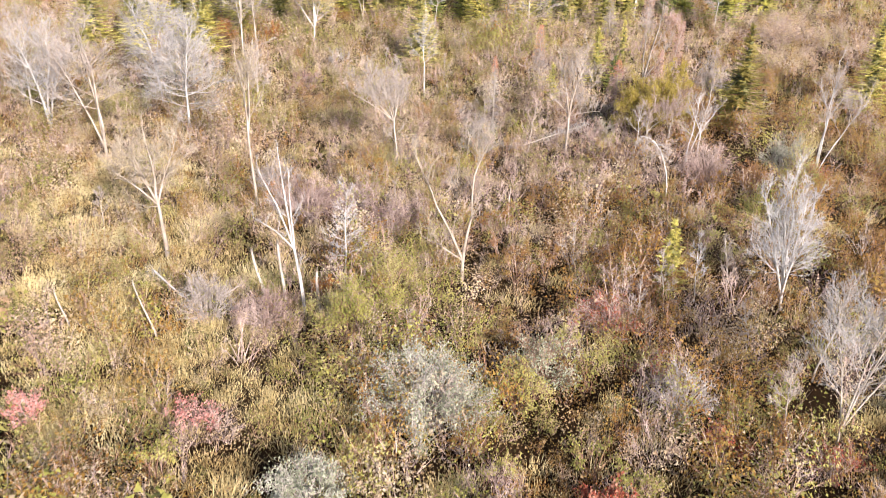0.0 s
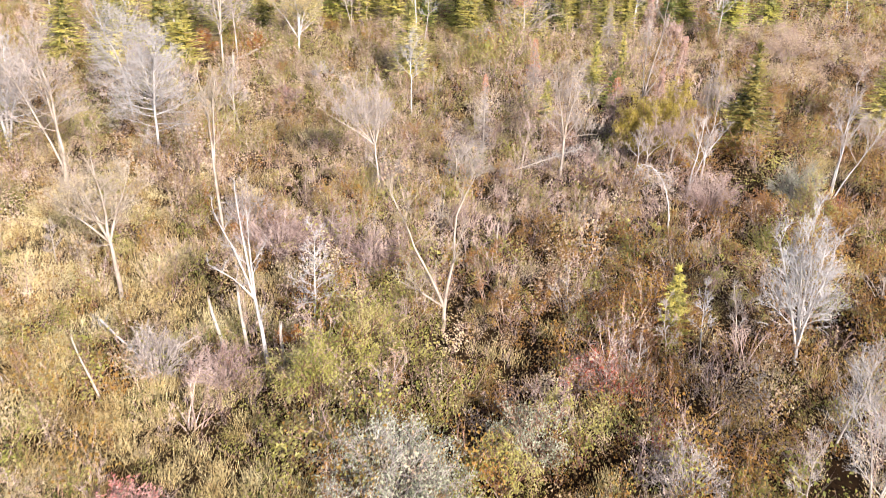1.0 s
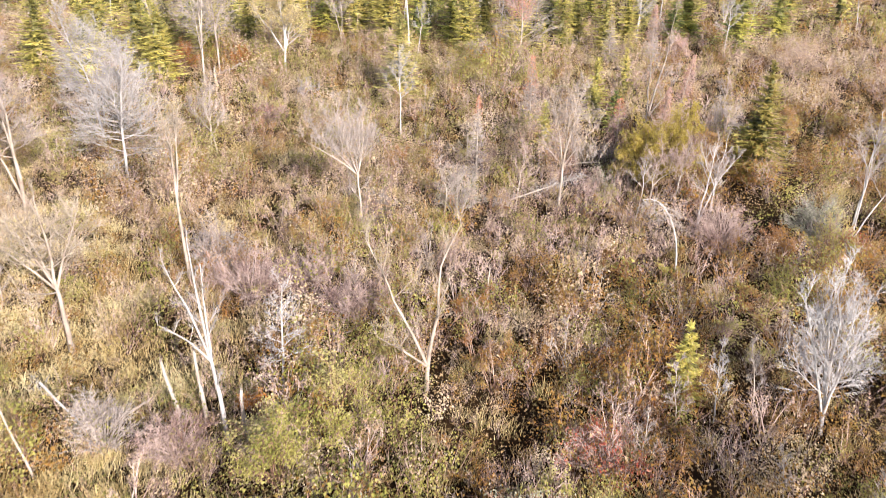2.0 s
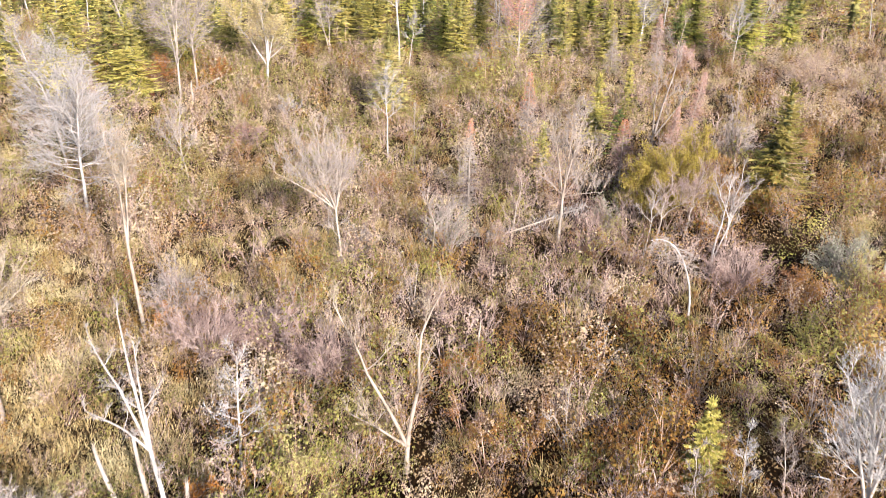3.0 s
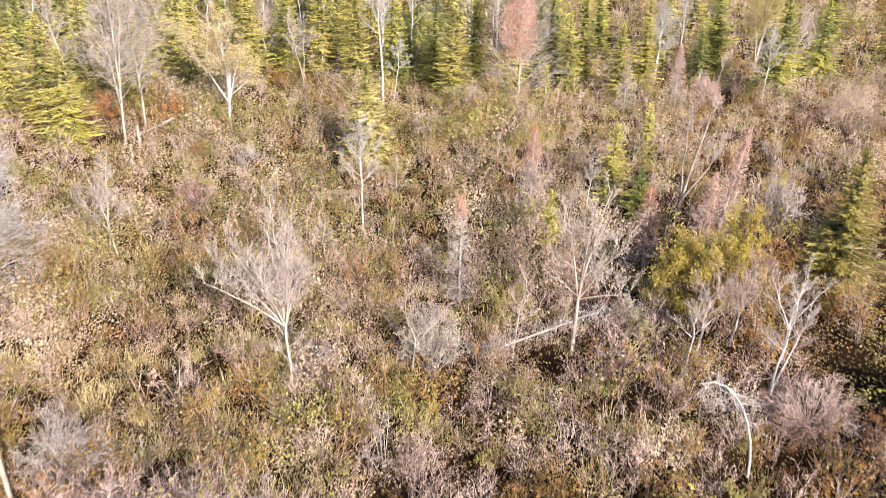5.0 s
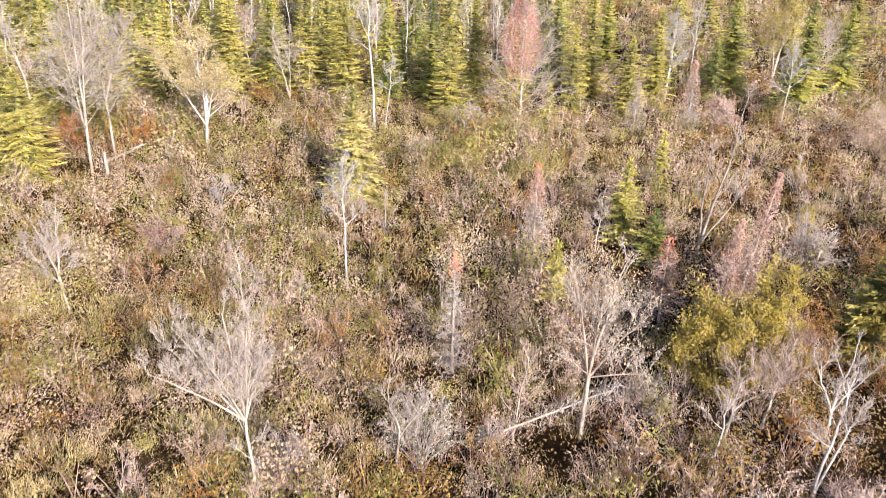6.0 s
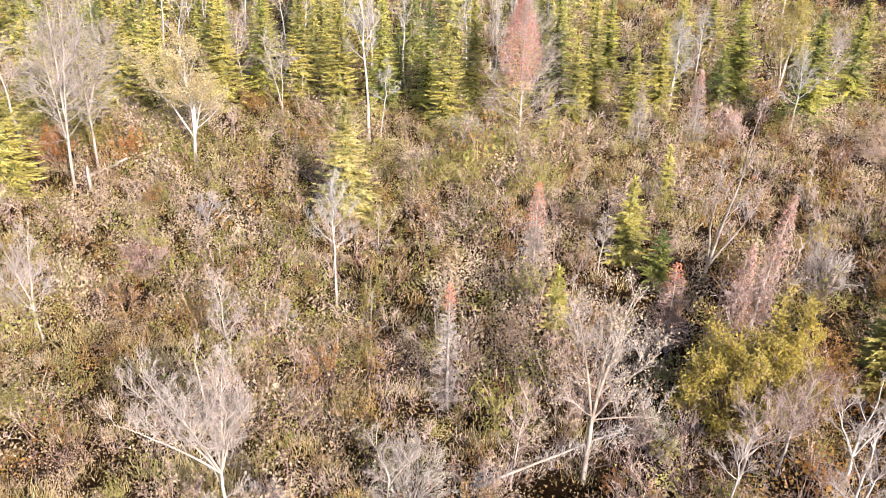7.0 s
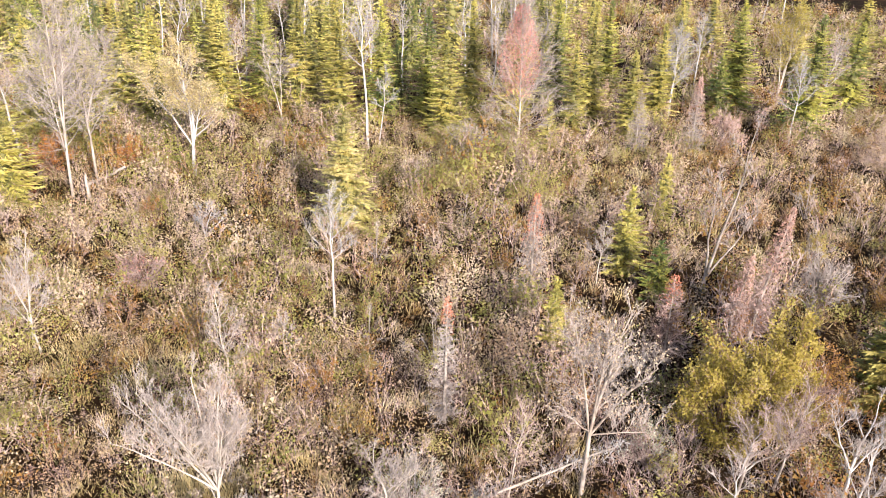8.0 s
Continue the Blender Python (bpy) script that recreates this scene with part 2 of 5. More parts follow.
# ---------------------------------------------------------------- trees
def bough_set(soup_limb, soup_twig, rng, base, d, length, r0, slot=0, twigs=6, offs=7, twig_r=0.011, rise=0.5, k2=2):
    """One limb: a bent tube with branchlets and twigs. Returns the twigs' tips."""
    s = np.linspace(0, 1, 6)[:, None]
    up = np.array([0, 0, 1.0])
    side = rng.normal(size=3) * 0.10
    p = base + d * length * s + (up * rise + side) * length * 0.5 * s ** 2 + rng.normal(size=(6, 3)) * 0.018 * length * s
    tube(soup_limb, p, r0 * (1 - 0.8 * s[:, 0]), 4, slot)
    q = rng.uniform(0.22, 1.0, offs)
    q[-1] = 1.0
    start = np.stack([np.interp(q, s[:, 0], p[:, c]) for c in range(3)], 1)
    tang = unit(np.stack([np.interp(q, s[:, 0], np.gradient(p[:, c])) for c in range(3)], 1))
    bd = unit(swerve(tang, rng, 18, 48) + up * 0.15)
    bl = length * 0.6 * (1.15 - 0.55 * q) * rng.uniform(0.6, 1.2, offs)
    end = start + bd * bl[:, None]
    spikes(soup_twig, start, end, np.clip(r0 * 0.42, 0.009, 0.017), 0)
    k = twigs
    u = rng.uniform(0.15, 1.0, (offs, k))
    ts = start[:, None] + (end - start)[:, None] * u[..., None]
    td = unit(swerve(np.repeat(bd, k, 0), rng, 15, 45) + up * 0.12)
    tl = np.repeat(bl, k) * rng.uniform(0.35, 0.85, offs * k)
    ts = ts.reshape(-1, 3)
    te = ts + td * tl[:, None]
    slivers(soup_twig, ts, te, twig_r, rng)
    fs = np.repeat(ts, k2, 0) + np.repeat(te - ts, k2, 0) * rng.uniform(0.25, 0.9, (len(ts) * k2, 1))
    fd = swerve(np.repeat(td, k2, 0), rng, 20, 50)
    fe = fs + fd * np.repeat(tl, k2)[:, None] * rng.uniform(0.4, 0.8, (len(fs), 1))
    slivers(soup_twig, fs, fe, twig_r * 0.8, rng)
    return np.concatenate([te, fe])


def bare_tree(x, y, h, label, seed, lean=0.0, stems=((0.0, 0.0, 1.0),), fork=0.42, crown=1.5, limbs=9, r=0.09, bark=PALE_BARK,
              twig=PALE_TWIG, angle=(58, 22), leaf=None, leaf_n=0, leaf_size=0.09, name="bare_tree", group="", rise=0.5, split=0.12, twig_r=0.0062, twigs=7, offs=9, third=2, joined=False, power=1.35, crook=0.024, arch=0.0):
    """A leafless tree: stems with their tips' offsets (x, y, share of the height), limbs and a haze of twigs."""
    rng = np.random.default_rng(seed)
    root = thing(name, x, y, label, "tree", group)
    fine = Soup()
    tips = []
    main = None
    for si, (sx, sy, share) in enumerate(stems):
        s = np.linspace(0, 1, 9)
        hh = h * share
        wob = np.cumsum(rng.normal(size=(9, 2)) * crook * hh, 0) * np.minimum(s, 0.6)[:, None]
        bend = s ** power
        p = np.stack([lean * bend + sx * np.clip((s - split) / (1 - split), 0, 1) ** 1.1 + wob[:, 0],
                      sy * np.clip((s - split) / (1 - split), 0, 1) + wob[:, 1], hh * s], 1)
        if arch:                                                               # bowed over like a quarter of a hoop
            p[:, 0] = lean * (1 - np.cos(arch * s)) / (1 - math.cos(arch)) + wob[:, 0] * 0.4
            p[:, 2] = hh * np.sin(arch * s)
        rr = 0.86 * r * (0.75 + 0.25 * share)
        if main is None:
            main = p
            p[0, 2] = -0.12
        else:
            foot = np.array([np.interp(split, s, main[:, c]) for c in range(3)])
            p = foot + (p[-1] - foot) * s[:, None] + np.concatenate([wob * 0.6, np.zeros((9, 1))], 1) + np.array([0, 0, 0.10 * hh]) * (s * (1 - s))[:, None]
            rr *= 0.74 if split < 0.2 else (0.52 if share > 0.55 else 0.34)
        trunk = Soup()
        tube(trunk, p, rr * (1.1 - 0.98 * s) + 0.006, 7)
        part("trunk", trunk, bark, root, smooth=True)
        n = max(2, int(round(limbs * (1.0 if len(stems) == 1 else 1.3 / len(stems)))))
        us = np.sort(np.clip(fork + (0.97 - fork) * (np.arange(n) + rng.uniform(0, 1, n)) / n, 0, 0.97))
        us[-1] = 0.985
        az = rng.uniform(0, 6.283) + np.arange(n) * 2.4 + rng.normal(size=n) * 0.3
        for u, a in zip(us, az):
            b = np.array([np.interp(u, s, p[:, c]) for c in range(3)])
            w = (u - fork) / (1 - fork)
            t = radians(angle[0] + (angle[1] - angle[0]) * w + rng.normal() * 7)
            d = np.array([math.cos(a) * math.sin(t), math.sin(a) * math.sin(t), math.cos(t)])
            ln = crown * (1 - 0.55 * w) * rng.uniform(0.75, 1.2)
            limb = Soup()
            if not joined:
                fine = Soup()
            tips.append(bough_set(limb, fine, rng, b, d, ln, rr * (0.33 - 0.16 * w) + 0.006, rise=rise, twig_r=twig_r, twigs=twigs, offs=offs, k2=third))
            arm = part("limb", limb, bark, root, smooth=True)
            if not joined:
                part("twig_spray", fine, twig, arm, kind="stuff")
    if joined:
        part("twig_crown", fine, twig, root, kind="stuff")
    if leaf:
        allt = np.concatenate(tips)
        pick = allt[rng.integers(0, len(allt), leaf_n)] + rng.normal(size=(leaf_n, 3)) * 0.10
        ls = Soup()
        leaves(ls, pick, leaf_size, rng)
        part("foliage", ls, leaf, root, kind="stuff")
    return root


def spruce_parts(root, rng, h, r, mat, density=1.0, low=0.06, trunk_mat=BROWN_STEM, step=0.25, coarse=1.0, joined=False):
    """Trunk and a crown of drooping whorls under an existing root."""
    trunk = Soup()
    s = np.linspace(0, 1, 6)
    tube(trunk, np.stack([0 * s, 0 * s, h * s * 0.97 - 0.1], 1), 0.014 * h * (1.05 - s) + 0.006, 7)
    part("trunk", trunk, trunk_mat, root, smooth=True)
    crown = Soup()
    z = low * h
    while z < h * 0.985:
        u = z / h
        n = rng.integers(6, 9)
        az = rng.uniform(0, 6.283) + np.arange(n) * 6.283 / n + rng.normal(size=n) * 0.25
        ln = np.maximum(r * (1 - u) ** 0.8 * rng.uniform(0.66, 1.18, n), 0.12)
        if u < 0.16:
            ln *= 0.75 + 1.5 * u
        out = np.stack([np.cos(az), np.sin(az), np.zeros(n)], 1)
        side = np.stack([-out[:, 1], out[:, 0], np.zeros(n)], 1)
        fall = -0.36 * (1 - u) + 0.38 * u + rng.normal(size=n) * 0.10          # boughs droop below and rise near the tip
        hook = 0.20 * (1 - u) + rng.normal(size=n) * 0.04                      # their ends turn up again
        b = np.stack([np.zeros(n), np.zeros(n), z + rng.normal(size=n) * 0.10], 1)

        def along(q):
            p = b[:, None] + out[:, None] * (ln[:, None] * q)[..., None]
            p[..., 2] += ln[:, None] * (fall[:, None] * q + hook[:, None] * q * q)
            return p

        spikes(crown, b, along(np.ones((n, 1)))[:, 0], 0.012 + 0.008 * (1 - u), 1)
        # made-up filler skirt round the trunk, its colour darkened as the crown's inner shade
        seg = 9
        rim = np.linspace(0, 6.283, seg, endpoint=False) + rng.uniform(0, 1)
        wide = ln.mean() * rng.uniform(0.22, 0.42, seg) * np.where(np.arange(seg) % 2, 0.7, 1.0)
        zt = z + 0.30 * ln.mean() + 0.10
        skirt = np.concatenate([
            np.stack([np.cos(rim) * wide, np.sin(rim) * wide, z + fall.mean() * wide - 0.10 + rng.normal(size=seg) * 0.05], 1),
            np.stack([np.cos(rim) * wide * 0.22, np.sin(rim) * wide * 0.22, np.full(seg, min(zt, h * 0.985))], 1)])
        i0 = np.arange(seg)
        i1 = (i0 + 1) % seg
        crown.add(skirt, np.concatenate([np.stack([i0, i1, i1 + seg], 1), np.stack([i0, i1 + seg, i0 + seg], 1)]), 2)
        # flat fans of branchlets along each bough, and short tufts of needles on top of them
        k = max(5, int((8 + 20 * ln.mean() / r) * density))
        q = np.clip((np.arange(k) + rng.uniform(0, 1, (n, k))) / k, 0.10, 1.0)
        sgn = np.where((np.arange(k) + rng.integers(0, 2, (n, 1))) % 2, 1.0, -1.0)
        dd = out[:, None] * (0.45 + 0.65 * q)[..., None] + side[:, None] * (sgn * (1.05 - 0.75 * q))[..., None]
        dd[..., 2] += (fall + hook)[:, None] * 0.6 - 0.08 + rng.normal(size=(n, k)) * 0.15
        sl = (0.27 * ln[:, None] * (1.05 - 0.7 * q) + 0.09) * rng.uniform(0.7, 1.2, (n, k))
        sprays(crown, along(q).reshape(-1, 3), dd.reshape(-1, 3), sl.ravel(), (np.clip(0.42 * sl, 0.06, 0.15) * coarse).ravel(), rng, 0, 0.3)
        k = max(5, int((8 + 20 * ln.mean() / r) * density))
        q = rng.uniform(0.15, 1.0, (n, k))
        st = along(q) + side[:, None] * (rng.normal(size=(n, k)) * 0.20 * ln[:, None] * (1.1 - q))[..., None]
        dd = out[:, None] * rng.uniform(0.3, 1.0, (n, k, 1)) + side[:, None] * rng.normal(size=(n, k, 1)) * 0.6
        dd[..., 2] += rng.normal(size=(n, k)) * 0.28 - 0.10 * (1 - u)
        sl = rng.uniform(0.08, 0.15, (n, k)) * coarse
        sprays(crown, st.reshape(-1, 3), dd.reshape(-1, 3), sl.ravel(), sl.ravel() * 0.5, rng, 0)
        if not joined and crown.n > 1500:
            part("bough_whorl", crown, [mat, BROWN_STEM, NEEDLE_INNER_SHADE], root, kind="stuff")
            crown = Soup()
        z += step * rng.uniform(0.8, 1.2) * (0.75 + 0.25 * (1 - u))
    top = np.tile(np.array([[0, 0, h * 0.96]]), (7, 1))
    dd = rng.normal(size=(7, 3)) * 0.28 + np.array([0, 0, 1.0])
    sprays(crown, top, dd, 0.34, 0.10, rng, 0)
    part("crown" if joined else "crown_tip", crown, [mat, BROWN_STEM, NEEDLE_INNER_SHADE], root, kind="stuff")


def spruce(x, y, h, r, label, seed, mat=NEEDLE, density=1.0, name="spruce_tree", group="", low=0.06, coarse=1.0, step=0.225, joined=False):
    r = 1.2 * r
    root = thing(name, x, y, label, "tree", group)
    spruce_parts(root, np.random.default_rng(seed), h, r, mat, density, low, coarse=coarse, step=step, joined=joined)
    return root


def faded_conifer(x, y, h, r, label, seed, top=LEAF_PINK, top_share=0.3, twig=MAUVE_TWIG, lean=0.0, needles=500):
    """A conifer that has shed its needles: a spire of fine grey twigs with some colour left near its tip."""
    rng = np.random.default_rng(seed)
    root = thing("faded_tamarack", x, y, label, "tree")
    trunk = Soup()
    s = np.linspace(0, 1, 7)
    path = np.stack([lean * s ** 1.3, 0.03 * np.sin(5 * s), h * s - 0.1], 1)
    tube(trunk, path, 0.014 * h * (1.05 - s) + 0.007, 7)
    part("trunk", trunk, PALE_BARK, root, smooth=True)
    twigs = Soup()
    n = int(62 * h)
    u = rng.uniform(0.08, 0.97, n)
    b = np.stack([np.interp(u, s, path[:, c]) for c in range(3)], 1)
    az = rng.uniform(0, 6.283, n)
    ln = r * (1.02 - u) ** 0.75 * rng.uniform(0.6, 1.15, n)
    d = np.stack([np.cos(az), np.sin(az), rng.normal(size=n) * 0.12 - 0.12 + 0.45 * u], 1)
    e = b + d * ln[:, None]
    slivers(twigs, b, e, 0.010, rng)
    k = 18
    q = rng.uniform(0.15, 1, (n, k, 1))
    st = (b[:, None] + (e - b)[:, None] * q).reshape(-1, 3)
    td = swerve(np.repeat(unit(d), k, 0), rng, 25, 65)
    te = st + td * (np.repeat(ln, k) * rng.uniform(0.2, 0.42, n * k))[:, None]
    slivers(twigs, st, te, 0.0085, rng)
    part("twig_crown", twigs, twig, root, kind="stuff")
    colour = Soup()
    w = rng.beta(1.2, 1.8, needles) * top_share
    cz = h * (1.0 - w)
    rad = r * (0.05 + w) ** 0.75 * np.sqrt(rng.uniform(0, 1, needles)) * 1.05
    a2 = rng.uniform(0, 6.283, needles)
    sx = lean * (1 - w) ** 1.3
    leaves(colour, np.stack([sx + rad * np.cos(a2), rad * np.sin(a2), cz], 1), 0.06, rng)
    part("needle_foliage", colour, top, root, kind="stuff")
    return root


def leafy_bush(x, y, h, r, label, seed, leaf, stem=BROWN_STEM, n=1800, size=0.10, name="leafy_bush", category="bush", group="", up=0.4, clumps=46, wide=0.85, finest=6):
    """A bush of rising stems whose leaves sit in uneven clumps over a broken dome."""
    rng = np.random.default_rng(seed)
    root = thing(name, x, y, label, category, group)
    st = Soup()
    m = clumps
    az = rng.uniform(0, 6.283, m)
    el = np.arccos(rng.uniform(0.05, 1, m))
    rad = rng.uniform(0.5, 1.2, m)
    c = np.stack([r * rad * np.sin(el) * np.cos(az), r * rad * np.sin(el) * np.sin(az), h * (0.28 + 0.68 * rad * np.cos(el) * 0.95)], 1)
    b = np.stack([rng.normal(size=m) * 0.12 * r, rng.normal(size=m) * 0.12 * r, np.zeros(m)], 1)
    midp = b + (c - b) * 0.55 + np.array([0, 0, 0.12 * h])
    for i in range(m):
        q = np.linspace(0, 1, 5)[:, None]
        p = b[i] * (1 - q) ** 2 + 2 * midp[i] * q * (1 - q) + c[i] * q ** 2
        tube(st, p, 0.022 * (1.1 - q[:, 0]) * min(1.0, r) + 0.003, 3)
    part("branchwork", st, stem, root, kind="stuff")
    k, k2 = 7, finest
    d = swerve(np.repeat(unit(c - midp), k, 0), rng, 10, 65)
    ts = np.repeat(midp, k, 0) + np.repeat(c - midp, k, 0) * rng.uniform(0.2, 1, (m * k, 1))
    te = ts + d * rng.uniform(0.25, 0.6, (m * k, 1)) * r * 0.5
    fs = np.repeat(ts, k2, 0) + np.repeat(te - ts, k2, 0) * rng.uniform(0.2, 1, (m * k * k2, 1))
    fe = fs + swerve(np.repeat(d, k2, 0), rng, 20, 60) * rng.uniform(0.12, 0.42, (len(fs), 1)) * r * 0.6
    shares = 1 if group else 5
    for g in range(shares):                                                    # one spray of twigs on each fifth of the bush
        spray = Soup()
        mine = np.repeat((az / 6.2832 * shares).astype(int) == g, k)
        slivers(spray, ts[mine], te[mine], 0.009, rng)
        mine = np.repeat(mine, k2)
        slivers(spray, fs[mine], fe[mine], 0.007, rng)
        if spray.n:
            part("twig_spray", spray, stem, root, kind="stuff")
    if n:
        ls = Soup()
        i = rng.integers(0, len(fe), n)
        p = fs[i] + (fe[i] - fs[i]) * rng.uniform(0, 1.1, (n, 1)) + rng.normal(size=(n, 3)) * 0.05 * r
        leaves(ls, p, size, rng, up=up, wide=wide)
        part("foliage", ls, leaf, root, kind="stuff")
    return root


def dead_pole(x, y, h, label, seed, lean=(0.0, 0.0), r=0.07, bark=PALE_BARK, name="dead_snag"):
    """A broken, branchless trunk with a splintered top."""
    rng = np.random.default_rng(seed)
    root = thing(name, x, y, label, "dead tree")
    s = np.linspace(0, 1, 7)
    p = np.stack([lean[0] * s + 0.03 * np.sin(6 * s), lean[1] * s, h * s - 0.1], 1)
    t = Soup()
    tube(t, p, r * (1.1 - 0.5 * s), 8)
    part("trunk", t, bark, root, smooth=True)
    sp = Soup()
    k = 6
    a = np.arange(k) * 6.283 / k
    b = p[-1] + np.stack([np.cos(a), np.sin(a), np.full(k, -0.3)], 1) * r * 0.4
    spikes(sp, b, b + np.array([lean[0] * 0.05, 0, 1]) * rng.uniform(0.08, 0.35, (k, 1)), r * 0.3)
    part("splintered_top", sp, bark, root)
    return root


def fallen_log(x0, y0, z0, x1, y1, z1, r, label, seed, bark=PALE_BARK, brush=0, brush_mat=WHITE_TWIG):
    """A fallen trunk from one end to the other, with broken branch stubs and, if asked, shredded brush along it."""
    rng = np.random.default_rng(seed)
    root = thing("fallen_log", x0, y0, label, "log")
    e = np.array([x1 - x0, y1 - y0, z1 - z0])
    s = np.linspace(0, 1, 8)[:, None]
    p = np.array([0, 0, z0]) + e * s + rng.normal(size=(8, 3)) * 0.03 * s
    t = Soup()
    tube(t, p, r * (1.1 - 0.45 * s[:, 0]), 8)
    part("trunk", t, bark, root, smooth=True)
    st = Soup()
    q = rng.uniform(0.2, 1, (8, 1))
    b = np.array([0, 0, z0]) + e * q
    spikes(st, b, b + unit(rng.normal(size=(8, 3)) + np.array([0, 0, 0.8])) * rng.uniform(0.2, 0.6, (8, 1)), r * 0.3)
    part("branch_stub", st, bark, root, kind="stuff")
    if brush:
        bs = Soup()
        q = np.where(rng.uniform(size=(brush, 1)) < 0.4, rng.normal(0.02, 0.05, (brush, 1)), rng.beta(2.2, 1.0, (brush, 1)) * 1.05)
        b = np.array([0, 0, z0]) + e * q + rng.normal(size=(brush, 3)) * np.array([0.2, 0.2, 0.12])
        d = unit(np.array([0.15, -0.2, 1.0]) + rng.normal(size=(brush, 3)) * 0.6)
        spikes(bs, b, b + d * rng.uniform(0.1, 0.45, (brush, 1)), rng.uniform(0.006, 0.018, brush))
        part("shredded_brush", bs, brush_mat, root, kind="stuff")
    return root


# ---------------------------------------------------------------- trees of the open bog, from front to back
bare_tree(-13.5, 34.8, 6.2, "broad bare tree with a straw-grey dome of twigs", 11, -0.8, ((0, 0, 1), (-1.2, 0.1, 0.88), (1.2, 0.2, 0.86), (0.2, -0.9, 0.85), (-1.5, -0.2, 0.66)), split=0.42, fork=0.35, crown=1.5, limbs=34, r=0.11, bark=TAN_BARK, twig=STRAW_TWIG, angle=(72, 25), rise=0.35)
bare_tree(-22.0, 46.7, 8.6, "tall bare tree with two pale stems, forked low", 12, -0.7, ((0, 0, 1), (-1.3, 0.3, 0.78), (0.7, 0.2, 0.9)), split=0.10, fork=0.35, crown=2.0, limbs=30, r=0.105, bark=TAN_BARK, twig_r=0.008, angle=(68, 25), rise=0.35)
bare_tree(-27.2, 50.2, 6.4, "bare white tree with a low wide fork", 13, -0.3, ((-1.3, 0, 0.9), (0.2, 0, 1.0), (1.6, 0.2, 0.75)), split=0.12, fork=0.35, crown=2.2, limbs=32, r=0.12, bark=WHITE_BARK, twig=WHITE_TWIG, twig_r=0.008, angle=(75, 25), rise=0.3)
bare_tree(-11.0, 40.3, 8.2, "tall slender bare tree with a straight tan trunk", 14, -0.4, ((-0.3, 0, 1), (0.75, 0, 0.97), (0.1, 0.3, 0.85)), split=0.5, fork=0.55, crown=1.0, limbs=16, r=0.09, bark=TAN_BARK, twig=STRAW_TWIG, angle=(45, 15), crook=0.012, twigs=5)
bare_tree(-6.0, 30.4, 6.9, "dead bleached tree with several bare upright stems", 15, -0.75, ((0, 0, 1.0), (-0.6, 0.1, 0.92), (0.65, 0.1, 0.9), (-1.1, -0.1, 0.62)), split=0.42, fork=0.25, crown=0.75, limbs=16, r=0.08, bark=WHITE_BARK, twig=WHITE_TWIG, angle=(62, 25), twigs=4, crook=0.012)
bare_tree(-5.0, 33.2, 4.2, "small bare white tree with level side twigs", 16, 0.1, fork=0.3, crown=0.95, limbs=19, r=0.05, bark=WHITE_BARK, twig=BRIGHT_TWIG, angle=(82, 30), rise=0.12, twigs=4, crook=0.012)
bare_tree(-0.1, 33.8, 6.4, "bare tan tree forked like a letter Y", 17, 0.0, ((1.5, 0, 1.0), (-2.2, 0.2, 0.9), (-1.7, -0.3, 0.32)), split=0.16, fork=0.45, crown=1.15, limbs=14, r=0.085, bark=TAN_BARK, twig=STRAW_TWIG, angle=(45, 20), twigs=5)
bare_tree(-5.1, 47.4, 6.1, "bare tree with a broad low fan of greyish pink limbs", 18, -0.9, ((0.0, 0, 1.0), (-1.6, 0.2, 0.82), (-0.9, -0.3, 0.95), (0.8, 0.3, 0.97), (1.4, -0.2, 0.82), (-0.3, -0.9, 0.85), (1.3, 0.7, 0.74), (-1.4, -0.6, 0.74)), split=0.45, fork=0.2, crown=1.05, limbs=60, r=0.062, bark=PALE_BARK, twig=PALE_TWIG, angle=(52, 20), crook=0.012, rise=0.4, twigs=6)
bare_tree(-5.6, 61.7, 5.2, "slim bare white tree with a fan of fine twigs", 19, -0.3, fork=0.5, crown=1.2, limbs=14, r=0.055, bark=WHITE_BARK, twig=WHITE_TWIG, angle=(55, 18))
bare_tree(4.3, 52.2, 6.7, "large half-bare tree with a few tan leaves", 20, 0.1, ((0.9, 0.1, 1.0), (-0.9, 0.2, 0.9), (0.2, -0.3, 0.88), (1.7, -0.2, 0.42), (1.9, 0.2, 0.72)), split=0.36, fork=0.3, crown=1.25, limbs=34, third=2, r=0.088, bark=TAN_BARK, twig=PALE_TWIG, leaf=LEAF_TAN, leaf_n=1100, leaf_size=0.06, angle=(52, 22), rise=0.5, twigs=5, crook=0.016)
bare_tree(13.0, 33.6, 5.6, "dense bare white bushy tree forked from the ground", 21, -0.3, ((0, 0, 1.0), (-0.9, 0, 0.86), (0.9, 0.1, 0.9), (0.3, -0.6, 0.8), (-0.3, 0.6, 0.9)), fork=0.17, crown=1.45, limbs=44, r=0.075, bark=WHITE_BARK, twig=BRIGHT_TWIG, angle=(66, 20), twig_r=0.007)
bare_tree(12.8, 24.3, 6.2, "bare pale tree with many slanting stems", 22, 0.3, ((0.3, 0, 1.0), (-0.9, 0.2, 0.8), (1.2, 0, 0.95), (0.9, 0.7, 0.75), (2.0, 0.3, 0.9)), fork=0.25, crown=1.7, limbs=34, r=0.034, bark=PALE_BARK, twig=WHITE_TWIG)
bare_tree(13.0, 28.3, 4.0, "small bare pale tree leaning sideways", 23, 0.5, fork=0.35, crown=1.1, limbs=12, r=0.039, bark=PALE_BARK)
